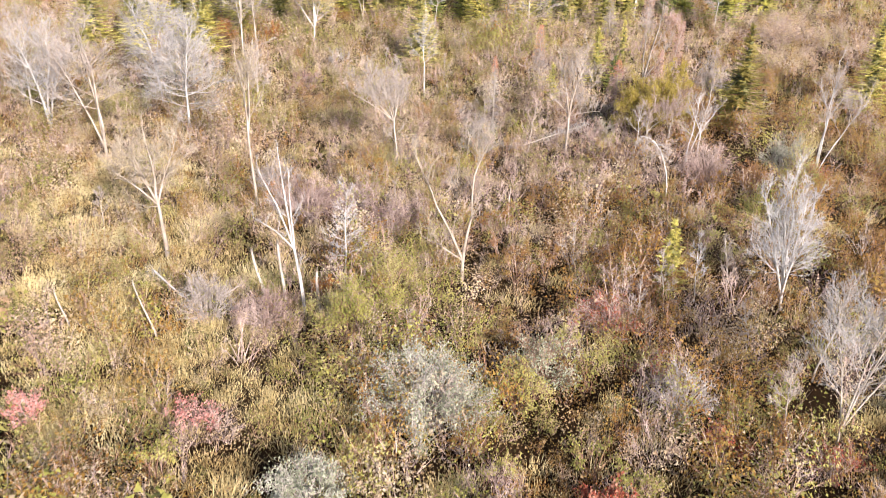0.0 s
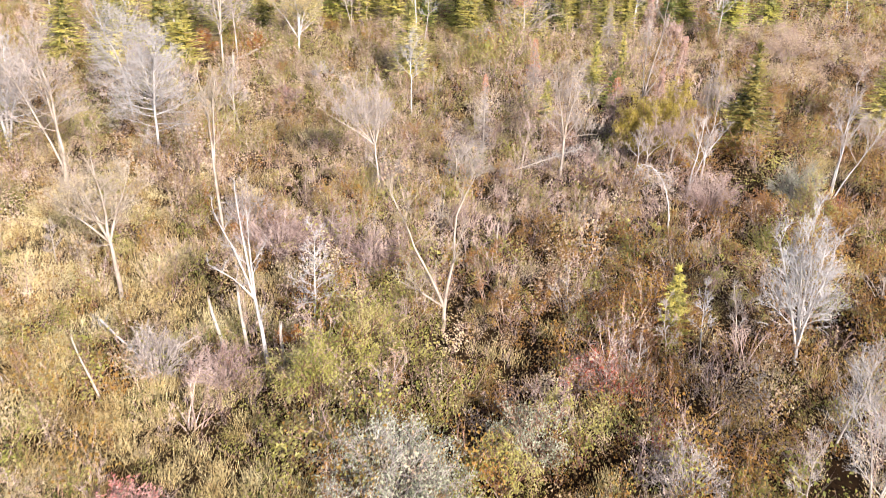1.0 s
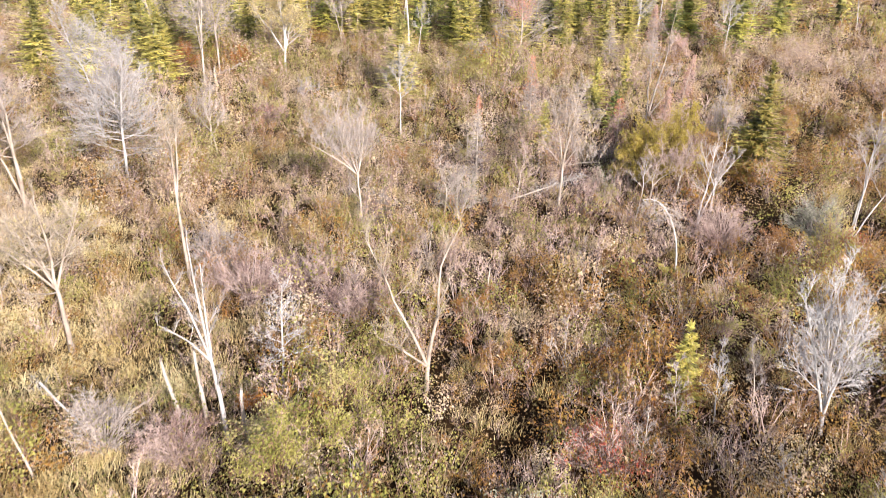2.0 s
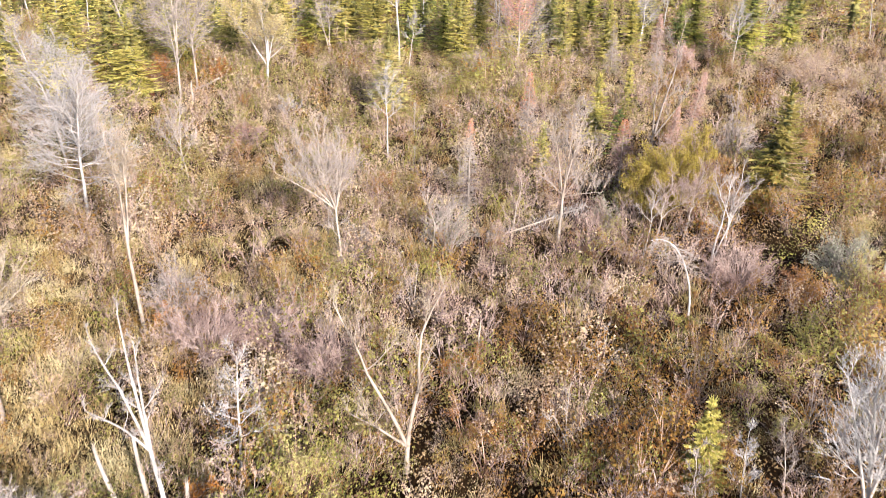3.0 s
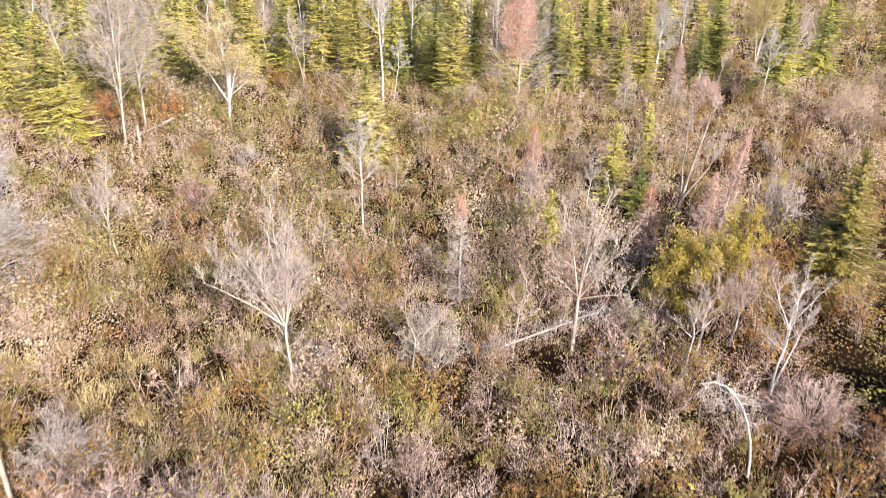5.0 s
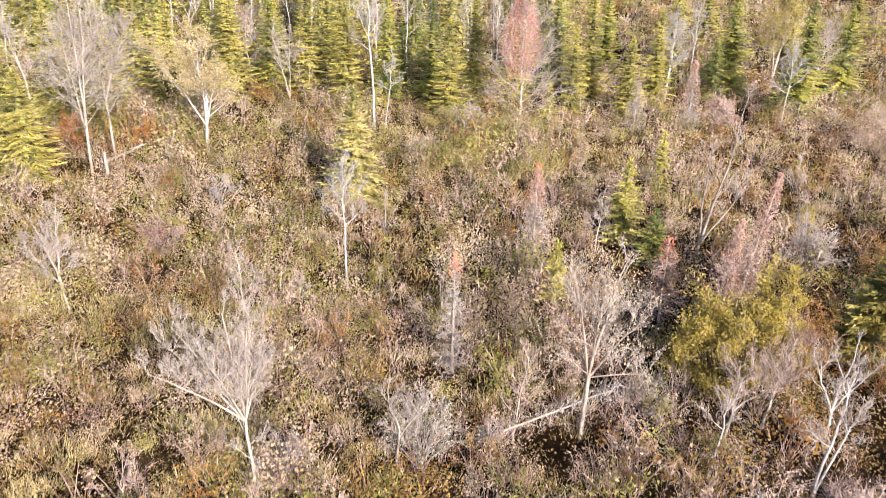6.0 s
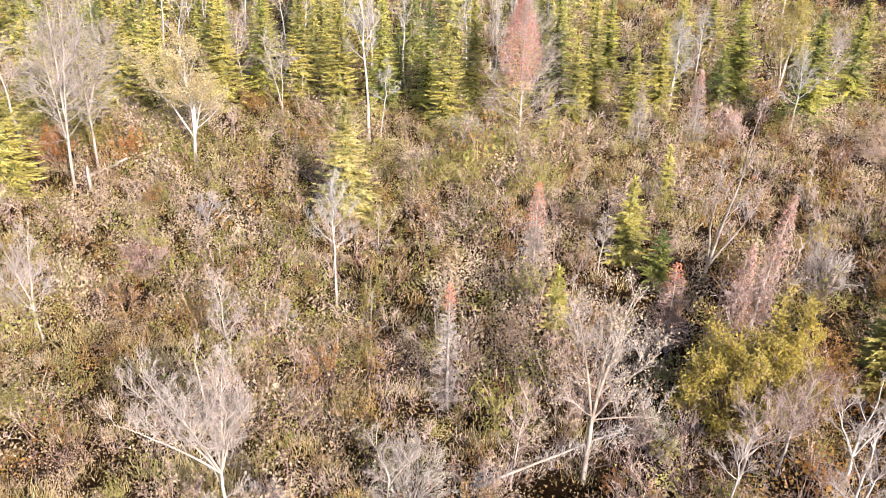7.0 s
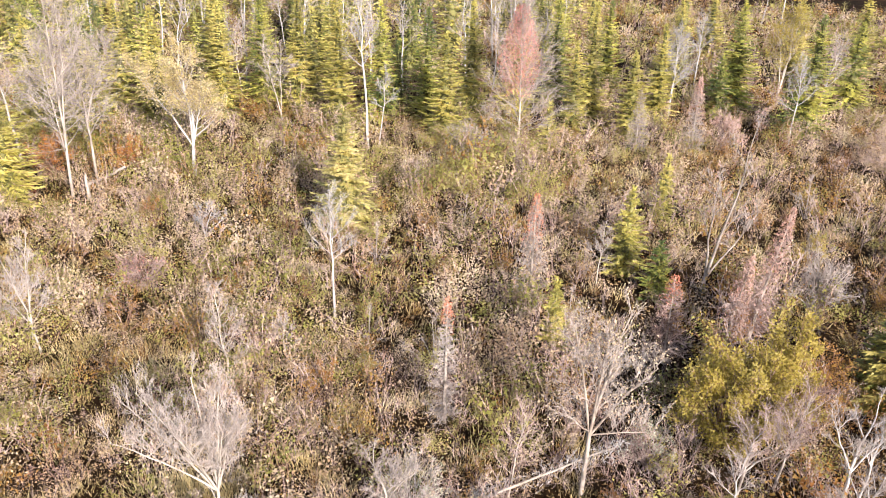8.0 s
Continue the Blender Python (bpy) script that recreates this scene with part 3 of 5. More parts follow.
bare_tree(17.5, 47.5, 7.1, "bare birch with slender white stems spread like a fan", 24, 0.0, ((-0.2, 0, 1.0), (0.45, 0.1, 0.9), (1.9, 0, 0.72)), fork=0.45, crown=1.4, limbs=16, r=0.058, bark=WHITE_BARK, twig=PALE_TWIG, angle=(40, 15))
bare_tree(11.0, 49.6, 4.9, "slim bare tree with white bark and a level side branch", 25, 0.05, ((0, 0, 1), (0.9, 0, 0.72)), fork=0.45, crown=1.0, limbs=12, r=0.058, bark=WHITE_BARK, twig=PALE_TWIG)
bare_tree(9.6, 45.5, 3.4, "bare sapling bent over in an arch with hanging pale twigs", 26, -1.9, arch=1.75, fork=0.45, crown=0.8, limbs=13, r=0.045, bark=WHITE_BARK, twig=PALE_TWIG, angle=(100, 130), rise=-0.5, name="bent_sapling")
bare_tree(8.1, 50.3, 3.4, "thin crooked bare sapling with white bark", 27, 0.2, fork=0.55, crown=0.7, limbs=7, r=0.039, bark=WHITE_BARK)
bare_tree(-18.7, 51.2, 7.2, "bleached bare tree with a wide twiggy crown", 28, 0.4, ((0, 0, 1.0), (-0.9, 0.2, 0.7)), split=0.25, fork=0.22, crown=2.5, limbs=44, r=0.092, bark=WHITE_BARK, twig=WHITE_TWIG, twig_r=0.008, angle=(88, 20), rise=0.15)
bare_tree(-23.0, 57.5, 7.8, "bleached bare tree beside the spruces", 29, -1.2, ((0, 0, 1.0), (0.9, 0, 0.8)), split=0.3, fork=0.22, crown=2.4, limbs=38, r=0.085, bark=WHITE_BARK, twig=WHITE_TWIG, twig_r=0.008, angle=(86, 22), rise=0.15)
bare_tree(-16.4, 57.6, 4.4, "slim bare tree standing in the brown thicket", 30, 0.0, fork=0.35, crown=0.9, limbs=11, r=0.05, bark=PALE_BARK, twig=PALE_TWIG, angle=(50, 20))
bare_tree(-30.5, 54.0, 6.8, "bare pale tree at the meadow's edge", 31, -0.4, ((0, 0, 1), (0.9, 0, 0.85)), fork=0.3, crown=2.3, limbs=28, r=0.085, twig_r=0.008, angle=(75, 25), rise=0.3)
bare_tree(-7.9, 55.5, 4.1, "small bare tree with pinkish white twigs", 32, -0.3, fork=0.3, crown=1.0, limbs=14, r=0.047, bark=PALE_BARK, twig=PALE_TWIG, angle=(60, 20))
bare_tree(-15.9, 57.2, 3.8, "bare sapling leaning over the brown thicket", 33, -0.9, ((0, 0, 1), (-0.9, 0.1, 0.75)), split=0.35, fork=0.3, crown=1.0, limbs=16, r=0.05, bark=PALE_BARK, angle=(55, 25))
bare_tree(9.8, 66.4, 7.8, "dark-trunked tree with pale stems and few pink-tan leaves", 34, 0.3, ((0.4, 0, 1.0), (-0.5, 0, 0.7), (1.7, 0.2, 0.5)), fork=0.4, crown=1.4, limbs=15, r=0.086, bark=GREY_BARK, twig=PALE_TWIG, leaf=LEAF_PINK, leaf_n=260, angle=(45, 15))
bare_tree(12.1, 52.6, 3.9, "bare white forked tree among mauve shrubs", 35, 0.1, ((0.1, 0, 1), (-0.8, 0, 0.85), (1.0, 0, 0.8)), split=0.35, fork=0.3, crown=0.85, limbs=15, r=0.062, bark=WHITE_BARK, twig=PALE_TWIG)
bare_tree(8.9, 52.2, 3.6, "crooked bare sapling with a white stem", 36, 0.3, ((0, 0, 1), (0.9, 0, 0.8)), split=0.4, fork=0.35, crown=0.95, limbs=15, r=0.06, bark=PALE_BARK, twig=MAUVE_TWIG, crook=0.05)
bare_tree(10.3, 53.3, 3.4, "bare sapling leaning sideways among mauve shrubs", 37, 0.7, fork=0.3, crown=1.2, limbs=17, r=0.05, bark=PALE_BARK, twig=MAUVE_TWIG)

# saplings in the brown thicket
SAPLING = "thin bare sapling standing in the brown thicket"
bare_tree(8.2, 32.7, 2.7, SAPLING, 41, -0.1, fork=0.25, crown=0.6, limbs=9, r=0.023, name="sapling", group="saplings in the thicket")
bare_tree(9.5, 33.4, 2.9, SAPLING, 42, -0.2, fork=0.25, crown=0.6, limbs=9, r=0.023, name="sapling", group="saplings in the thicket", bark=WHITE_BARK, twig=BRIGHT_TWIG)
bare_tree(10.9, 29.4, 2.2, SAPLING, 43, -0.2, fork=0.25, crown=0.5, limbs=8, r=0.022, name="sapling", group="saplings in the thicket")
bare_tree(6.9, 30.8, 1.9, SAPLING, 44, 0.0, fork=0.2, crown=0.5, limbs=8, r=0.022, name="sapling", group="saplings in the thicket")
bare_tree(11.0, 34.6, 2.5, SAPLING, 45, -0.3, fork=0.25, crown=0.5, limbs=8, r=0.023, name="sapling", group="saplings in the thicket")
bare_tree(-17.9, 37.7, 1.9, "small dead sapling in dry grass", 46, 0.1, fork=0.25, crown=0.5, limbs=8, r=0.027, name="sapling", group="saplings in the thicket")
bare_tree(11.3, 24.9, 3.0, SAPLING, 47, 0.15, fork=0.3, crown=0.7, limbs=9, r=0.023, name="sapling", group="saplings in the thicket")
dead_pole(1.5, 39.2, 2.2, "thin dead grey pole", 48, (0.1, 0), 0.04)
dead_pole(-7.1, 31.4, 2.9, "broken bleached snag with a splintered top", 49, (-0.15, 0), 0.075)
dead_pole(-7.7, 31.0, 2.5, "broken bleached snag leaning over", 50, (-0.5, 0), 0.08)
dead_pole(-5.5, 30.6, 1.9, "short bleached stump with a splintered top", 51, (0, 0), 0.08, name="tree_stump")
dead_pole(-10.9, 27.6, 2.4, "thin grey dead stem leaning in the grass", 52, (-0.8, 0.2), 0.045)
dead_pole(-14.6, 28.0, 1.6, "thin grey dead stem leaning in the grass", 53, (-0.4, 0.0), 0.04)
fallen_log(-9.9, 30.2, 0.5, -8.7, 30.9, 1.0, 0.06, "bleached fallen log lying on the shrubs", 54, TAN_BARK)
fallen_log(1.2, 50.9, 0.7, 5.2, 52.7, 1.7, 0.045, "fallen bleached log with shredded grey brush", 55, TAN_BARK, 520)
fallen_log(-21.6, 72.6, 0.6, -19.8, 73.4, 1.4, 0.10, "fallen log leaning at the foot of a bare tree", 56, TAN_BARK)

# conifers of the open bog
YG = "yellow-green spruce standing in the brown thicket"
spruce(15.3, 57.7, 6.9, 1.75, "full olive-green spruce above a dark hollow", 61, NEEDLE_OLIVE, 1.25)
spruce(15.6, 59.4, 4.2, 1.5, "short olive-green spruce beside a taller one", 62, NEEDLE_OLIVE)
spruce(24.7, 62.9, 6.8, 1.7, YG, 63)
spruce(-7.1, 70.5, 6.6, 1.75, "pale yellow-green spruce with a narrow tip in front of the wood", 64, NEEDLE_PALE, 1.2)
spruce(3.3, 59.9, 3.5, 0.75, "thin small spruce, yellow-green at the tip", 65, low=0.3)
spruce(6.5, 67.7, 4.3, 1.15, YG, 66)
spruce(7.7, 65.6, 2.8, 0.9, "small spruce with a bluish tip", 67, NEEDLE_DARK)
spruce(8.9, 74.9, 3.5, 0.7, "thin small spruce among tan shrubs", 68)
spruce(2.7, 84.8, 3.3, 0.75, "small green spruce under a red maple", 69)
spruce(8.5, 34.2, 3.2, 0.75, "slim young yellow-green spruce in the thicket", 70)
spruce(15.0, 58.6, 3.5, 1.4, "low spreading green spruce in shade", 71, NEEDLE_DARK)
faded_conifer(10.0, 61.5, 4.4, 0.8, "faded tamarack of fine mauve and pink twigs", 72, LEAF_PINK, 0.8, lean=0.5, needles=1300)
faded_conifer(10.9, 61.8, 6.2, 0.95, "tall faded tamarack of fine mauve and pink twigs", 73, LEAF_PINK, 0.8, lean=0.8, needles=1700)
faded_conifer(2.3, 64.2, 5.2, 0.95, "faded grey tamarack with a pink top", 74, LEAF_CORAL, 0.5, PALE_TWIG, needles=600)
faded_conifer(-0.3, 55.2, 4.9, 0.75, "thin grey tamarack with an orange-red tip", 75, LEAF_CORAL, 0.26, PALE_TWIG, needles=230)
faded_conifer(11.8, 86.3, 5.0, 0.95, "faded tamarack with a pink-orange top", 76, LEAF_PINK, 0.6, PALE_TWIG, needles=1540)
faded_conifer(8.3, 86.0, 4.6, 0.9, "pale yellowish faded conifer", 77, LEAF_YELLOW, 0.6, PALE_TWIG, needles=704)
faded_conifer(7.6, 60.5, 3.9, 1.1, "faded tamarack with a red tip beside mauve twigs", 78, LEAF_CORAL, 0.3, MAUVE_TWIG, needles=300)

# bushes that stand out
leafy_bush(-0.3, 23.6, 2.9, 2.0, "round grey-green willow bush with pale twigs", 81, LEAF_GREY, PALE_TWIG, 8000, 0.060, "willow_bush", clumps=90)
leafy_bush(-2.9, 18.9, 2.0, 1.3, "grey-green willow bush beside a dark hollow", 82, LEAF_GREY, PALE_TWIG, 4940, 0.060, "willow_bush", clumps=60)
leafy_bush(16.4, 48.9, 2.7, 1.4, "grey-green willow bush over a dark hollow", 83, LEAF_GREY, PALE_TWIG, 4180, 0.060, "willow_bush", clumps=60)
leafy_bush(-3.7, 28.4, 2.6, 1.6, "olive-green leafy bush in the thicket", 84, LEAF_GREEN, BROWN_STEM, 6080, 0.060)
leafy_bush(2.7, 24.9, 2.0, 0.95, "olive-green leafy bush in the thicket", 85, LEAF_GREEN, BROWN_STEM, 2600, 0.060)
leafy_bush(-2.6, 31.2, 2.2, 1.7, "olive-green leafy bush in the thicket", 86, LEAF_GREEN, BROWN_STEM, 5320, 0.060)
leafy_bush(9.1, 55.0, 4.6, 1.75, "large leafy bush in yellow-green autumn leaf", 87, LEAF_YELLOW, BROWN_STEM, 21000, 0.075, clumps=80)
leafy_bush(10.9, 56.0, 5.0, 1.15, "tall leafy bush in yellow-green autumn leaf", 187, LEAF_YELLOW, BROWN_STEM, 9000, 0.075, clumps=40)
leafy_bush(12.3, 57.5, 2.8, 1.2, "bush in ochre autumn leaf", 88, LEAF_OCHRE, BROWN_STEM, 4180, 0.060)
leafy_bush(14.5, 65.5, 3.0, 1.3, "round grey bush of bare twigs", 89, None, PALE_TWIG, 0, name="twiggy_bush", clumps=90)
leafy_bush(11.8, 47.7, 2.4, 1.5, "round bush of bare mauve twigs", 90, None, MAUVE_TWIG, 0, name="twiggy_bush", clumps=100)
leafy_bush(-7.2, 29.2, 1.6, 1.3, "round bush of bare mauve twigs", 91, None, MAUVE_TWIG, 0, name="twiggy_bush", clumps=90)
leafy_bush(-9.6, 29.3, 2.4, 1.1, "bush of bare grey twigs in dry grass", 92, None, PALE_TWIG, 0, name="twiggy_bush", clumps=80)
leafy_bush(5.4, 20.1, 1.6, 0.8, "small bush in bright red autumn leaf", 93, LEAF_RED, BROWN_STEM, 2090, 0.068, name="red_bush", clumps=26)
leafy_bush(5.8, 30.4, 1.6, 1.4, "low bush with dull red leaves", 94, LEAF_RED, MAUVE_TWIG, 1330, 0.068, name="red_bush")
leafy_bush(17.4, 47.2, 1.7, 0.9, "bush in red autumn leaf at a birch's foot", 95, LEAF_RED, BROWN_STEM, 1300, 0.068, name="red_bush")
leafy_bush(-13.0, 22.0, 1.3, 0.7, "small bush with pink-red leaves in the grass", 96, LEAF_ROSE, MAUVE_TWIG, 950, 0.068, name="red_bush", clumps=26)
leafy_bush(-7.6, 22.3, 1.1, 0.8, "low bush with dull red leaves in the grass", 97, LEAF_ROSE, MAUVE_TWIG, 798, 0.068, name="red_bush", clumps=26)
leafy_bush(9.0, 23.2, 1.3, 0.8, "low bush in orange-red leaf", 98, LEAF_RED, BROWN_STEM, 798, 0.068, name="red_bush", clumps=26)
leafy_bush(-5.4, 31.6, 1.4, 0.6, "small bush in orange leaf", 99, LEAF_ORANGE, BROWN_STEM, 798, 0.068, name="orange_bush", clumps=20)
leafy_bush(-10.4, 40.9, 1.4, 0.6, "small bush in orange leaf at a tree's foot", 100, LEAF_ORANGE, BROWN_STEM, 798, 0.068, name="orange_bush", clumps=20)
leafy_bush(-2.2, 83.6, 2.2, 1.5, "heap of bleached pink brush", 101, None, PALE_TWIG, 0, name="brush_heap", clumps=70)
leafy_bush(15.6, 71.0, 1.9, 0.7, "small bush in yellow leaf", 102, LEAF_YELLOW, BROWN_STEM, 950, 0.068, name="yellow_bush", clumps=20)
leafy_bush(14.2, 88.0, 2.2, 1.3, "bush in pink-red leaf", 103, LEAF_PINK, MAUVE_TWIG, 1710, 0.068, name="red_bush")
leafy_bush(-20.5, 76.5, 2.2, 1.0, "bush in orange leaf before the spruces", 104, LEAF_ORANGE, BROWN_STEM, 1710, 0.068, name="orange_bush", clumps=30)
leafy_bush(23.5, 84.0, 3.2, 2.4, "broad bush with pale seed heads", 105, LEAF_TAN, MAUVE_TWIG, 4940, 0.060, clumps=70)

leafy_bush(12.2, 22.4, 1.4, 0.8, "low bush in rusty red leaf", 106, LEAF_RED, BROWN_STEM, 500, 0.06, name="red_bush", clumps=26)
leafy_bush(7.4, 27.2, 1.5, 1.0, "low bush with dull red leaves", 107, LEAF_RED, MAUVE_TWIG, 420, 0.06, name="red_bush", clumps=26)
leafy_bush(-3.4, 83.0, 2.0, 1.6, "olive-green leafy bush before the spruces", 108, LEAF_GREEN, BROWN_STEM, 3000, 0.08)
leafy_bush(2.0, 74.5, 2.0, 1.6, "olive-green leafy bush in the thicket", 109, LEAF_GREEN, BROWN_STEM, 3000, 0.075)
fallen_log(-12.2, 30.6, 1.5, -10.3, 29.6, 0.6, 0.045, "bleached dead branch leaning on a grey bush", 57, WHITE_BARK, 60)

leafy_bush(-10.4, 42.3, 2.6, 1.5, "upright bush of bare grey twigs beside a tall tree", 110, None, PALE_TWIG, 0, name="twiggy_bush", clumps=80)
leafy_bush(-8.1, 39.3, 2.3, 1.7, "round bush of bare mauve twigs", 130, None, MAUVE_TWIG, 0, name="twiggy_bush", clumps=110)
leafy_bush(-6.2, 40.6, 2.1, 1.4, "round bush of bare mauve twigs", 157, None, MAUVE_TWIG, 0, name="twiggy_bush", clumps=90)
leafy_bush(-3.8, 38.8, 2.0, 1.4, "round bush of bare grey-mauve twigs", 158, None, MAUVE_TWIG, 0, name="twiggy_bush", clumps=80)
leafy_bush(-0.7, 49.8, 2.6, 1.1, "upright pale bush with few grey leaves", 159, LEAF_GREY, PALE_TWIG, 700, 0.06, name="willow_bush", clumps=50)
leafy_bush(-4.5, 48.2, 2.0, 0.9, "bush of bare pale twigs at a tree's foot", 180, None, PALE_TWIG, 0, name="twiggy_bush", clumps=50)
leafy_bush(6.5, 54.0, 1.9, 0.95, "grey-green bush behind a fallen log", 181, LEAF_GREY, MAUVE_TWIG, 1100, 0.055, name="willow_bush", clumps=36)
# bush added on the sun side to cast shade into the gap behind
leafy_bush(16.4, 46.6, 2.7, 1.3, "olive-green leafy bush before a dark hollow", 203, LEAF_GREEN, BROWN_STEM, 3600, 0.06)
leafy_bush(14.2, 46.9, 2.0, 1.1, "bush in ochre leaf before a dark hollow", 204, LEAF_OCHRE, BROWN_STEM, 2400, 0.06)
leafy_bush(17.6, 64.6, 3.0, 1.5, "bush in rusty ochre leaf in the thicket", 205, LEAF_OCHRE, BROWN_STEM, 4000, 0.065)
leafy_bush(7.9, 25.1, 2.0, 1.1, "bush of bare silver-grey twigs", 182, None, PALE_TWIG, 0, name="twiggy_bush", clumps=60)
leafy_bush(3.4, 26.4, 2.2, 1.3, "grey-green leafy bush beside a willow", 183, LEAF_GREY, BROWN_STEM, 2600, 0.06, clumps=50)
leafy_bush(-2.1, 76.6, 2.4, 1.8, "deep green leafy bush in the thicket", 184, LEAF_GREEN, BROWN_STEM, 3800, 0.08)
leafy_bush(-24.5, 74.3, 3.0, 1.3, "bush in orange-yellow leaf behind bare trees", 185, LEAF_ORANGE, BROWN_STEM, 1600, 0.08, name="orange_bush", clumps=40)
leafy_bush(-24.3, 71.6, 1.2, 0.6, "small bush in bright red leaf under a spruce", 186, LEAF_RED, BROWN_STEM, 500, 0.07, name="red_bush", clumps=16)
leafy_bush(-14.4, 62.9, 1.9, 1.3, "low bush with dull pink-red twigs", 188, LEAF_ROSE, MAUVE_TWIG, 260, 0.06, name="twiggy_bush", clumps=50)
bare_tree(-13.6, 68.4, 1.8, "small dead white shrub with crooked limbs", 189, 0.2, ((0.3, 0, 1), (-0.5, 0, 0.9), (0.9, 0, 0.7)), fork=0.3, crown=0.7, limbs=10, r=0.035, bark=WHITE_BARK, twig=WHITE_TWIG, name="dead_shrub")
bare_tree(-6.4, 57.4, 2.2, "thin bare sapling standing in the brown thicket", 190, 0.1, fork=0.4, crown=0.6, limbs=9, r=0.025, name="sapling", group="saplings in the thicket")
bare_tree(-1.4, 49.6, 3.0, "bare crooked sapling with grey twigs", 191, -0.2, ((0, 0, 1), (0.8, 0, 0.8)), split=0.4, fork=0.3, crown=0.8, limbs=14, r=0.04, bark=PALE_BARK, twig=PALE_TWIG, crook=0.04)
bare_tree(2.1, 51.6, 3.4, "slim bare tree with spreading brown twigs", 192, 0.2, fork=0.35, crown=1.0, limbs=11, r=0.035, bark=PALE_BARK, twig=MAUVE_TWIG, twigs=5)
bare_tree(5.2, 66.3, 2.8, "thin bare sapling in the dark thicket", 193, 0.0, fork=0.35, crown=0.7, limbs=11, r=0.03, name="sapling", group="saplings in the thicket")

# ---------------------------------------------------------------- the edge of the wood
bare_tree(-22.1, 71.9, 10.6, "tall bare tree with several pale stems beside spruces", 111, 0.0, ((0, 0, 1.0), (0.45, 0.2, 0.95), (-0.9, 0.2, 0.72)), split=0.2, fork=0.24, crown=2.1, limbs=52, r=0.09, bark=PALE_BARK, twig=PALE_TWIG, crook=0.012, angle=(70, 22), rise=0.35)
bare_tree(-21.4, 73.4, 9.6, "tall bare tree with a greyish trunk beside its twin", 124, -0.2, ((0, 0, 1.0), (0.9, 0.2, 0.8)), split=0.4, fork=0.3, crown=1.9, limbs=32, r=0.09, bark=TAN_BARK, twig=PALE_TWIG, crook=0.012, angle=(70, 22), rise=0.35)
dead_pole(-21.3, 72.0, 1.5, "short grey stump between bare trees", 125, (0, 0), 0.11, PALE_BARK, name="tree_stump")
bare_tree(-26.9, 75.5, 7.5, "bare pale tree leaning sideways", 112, -0.9, ((0, 0, 1.0), (0.9, 0, 0.9)), split=0.5, fork=0.4, crown=1.6, limbs=13, r=0.101, bark=PALE_BARK)
bare_tree(-17.4, 77.1, 7.4, "white-stemmed tree with thin tan-yellow leaves", 113, -0.6, ((-0.3, 0, 1.0), (0.9, 0, 0.95), (1.3, 0.2, 0.6), (-2.0, 0.2, 0.8)), split=0.25, fork=0.3, crown=1.7, limbs=34, r=0.12, bark=WHITE_BARK, twig=STRAW_TWIG, leaf=LEAF_STRAW, leaf_n=7000, leaf_size=0.085)
bare_tree(-8.4, 83.0, 9.8, "tall straight white birch, bare", 114, -0.3, fork=0.5, crown=1.6, limbs=17, r=0.101, bark=WHITE_BARK, twig=WHITE_TWIG, angle=(48, 15))
bare_tree(-7.8, 83.5, 4.8, "slim white birch leaning sideways", 115, 0.8, fork=0.5, crown=0.9, limbs=9, r=0.047, bark=WHITE_BARK, twig=WHITE_TWIG)
bare_tree(0.9, 84.6, 9.2, "maple with bare grey lower limbs and a pink-red top", 116, -0.3, fork=0.12, crown=2.9, limbs=52, r=0.085, bark=PALE_BARK, twig=PALE_TWIG, angle=(62, 14), rise=0.25, crook=0.008, name="red_maple")
rm = np.random.default_rng(5)
red_top = Soup()
rz = rm.beta(1.5, 1.25, 6500)
rr_ = 1.9 * (0.10 + np.minimum(1 - rz, 0.25 + 0.9 * rz)) ** 0.8 * np.sqrt(rm.uniform(0, 1, 6500))
ra = rm.uniform(0, 6.283, 6500)
leaves(red_top, np.stack([-0.25 + rr_ * np.cos(ra), rr_ * np.sin(ra), 3.7 + 5.6 * rz], 1), 0.075, rm)
part("foliage", red_top, LEAF_ROSE, bpy.data.objects["red_maple"], "pink-red autumn leaves", kind="stuff")
bare_tree(11.2, 94.2, 5.8, "bare white tree with a rounded twiggy crown", 117, 0.3, ((0.2, 0, 1), (-0.4, 0, 0.9)), fork=0.35, crown=1.7, limbs=21, r=0.078, bark=WHITE_BARK, twig=WHITE_TWIG)
bare_tree(14.1, 103.1, 5.4, "bare white tree with upright twigs", 118, 0.2, fork=0.4, crown=1.4, limbs=13, r=0.070, bark=WHITE_BARK, twig=WHITE_TWIG)
bare_tree(18.2, 88.1, 5.4, "slim bare white tree before the spruces", 119, 0.1, fork=0.45, crown=1.4, limbs=14, r=0.058, bark=WHITE_BARK, twig=WHITE_TWIG)
bare_tree(20.4, 91.6, 6.2, "slim bare white tree leaning sideways", 120, 1.1, fork=0.45, crown=1.5, limbs=14, r=0.066, bark=WHITE_BARK, twig=PALE_TWIG)
bare_tree(19.8, 99.3, 7.4, "tree in yellow autumn leaf", 121, -0.3, ((0, 0, 1), (0.9, 0, 0.9), (-0.8, 0, 0.8)), fork=0.25, crown=1.7, limbs=23, r=0.070, bark=PALE_BARK, twig=STRAW_TWIG, leaf=LEAF_YELLOW, leaf_n=4500, leaf_size=0.10, name="yellow_tree")
bare_tree(-15.0, 86.9, 5.2, "slim bare tree with two pale stems", 122, -0.8, ((0, 0, 1), (1.1, 0, 0.95)), fork=0.4, crown=1.3, limbs=15, r=0.055, bark=PALE_BARK, twig=PALE_TWIG)
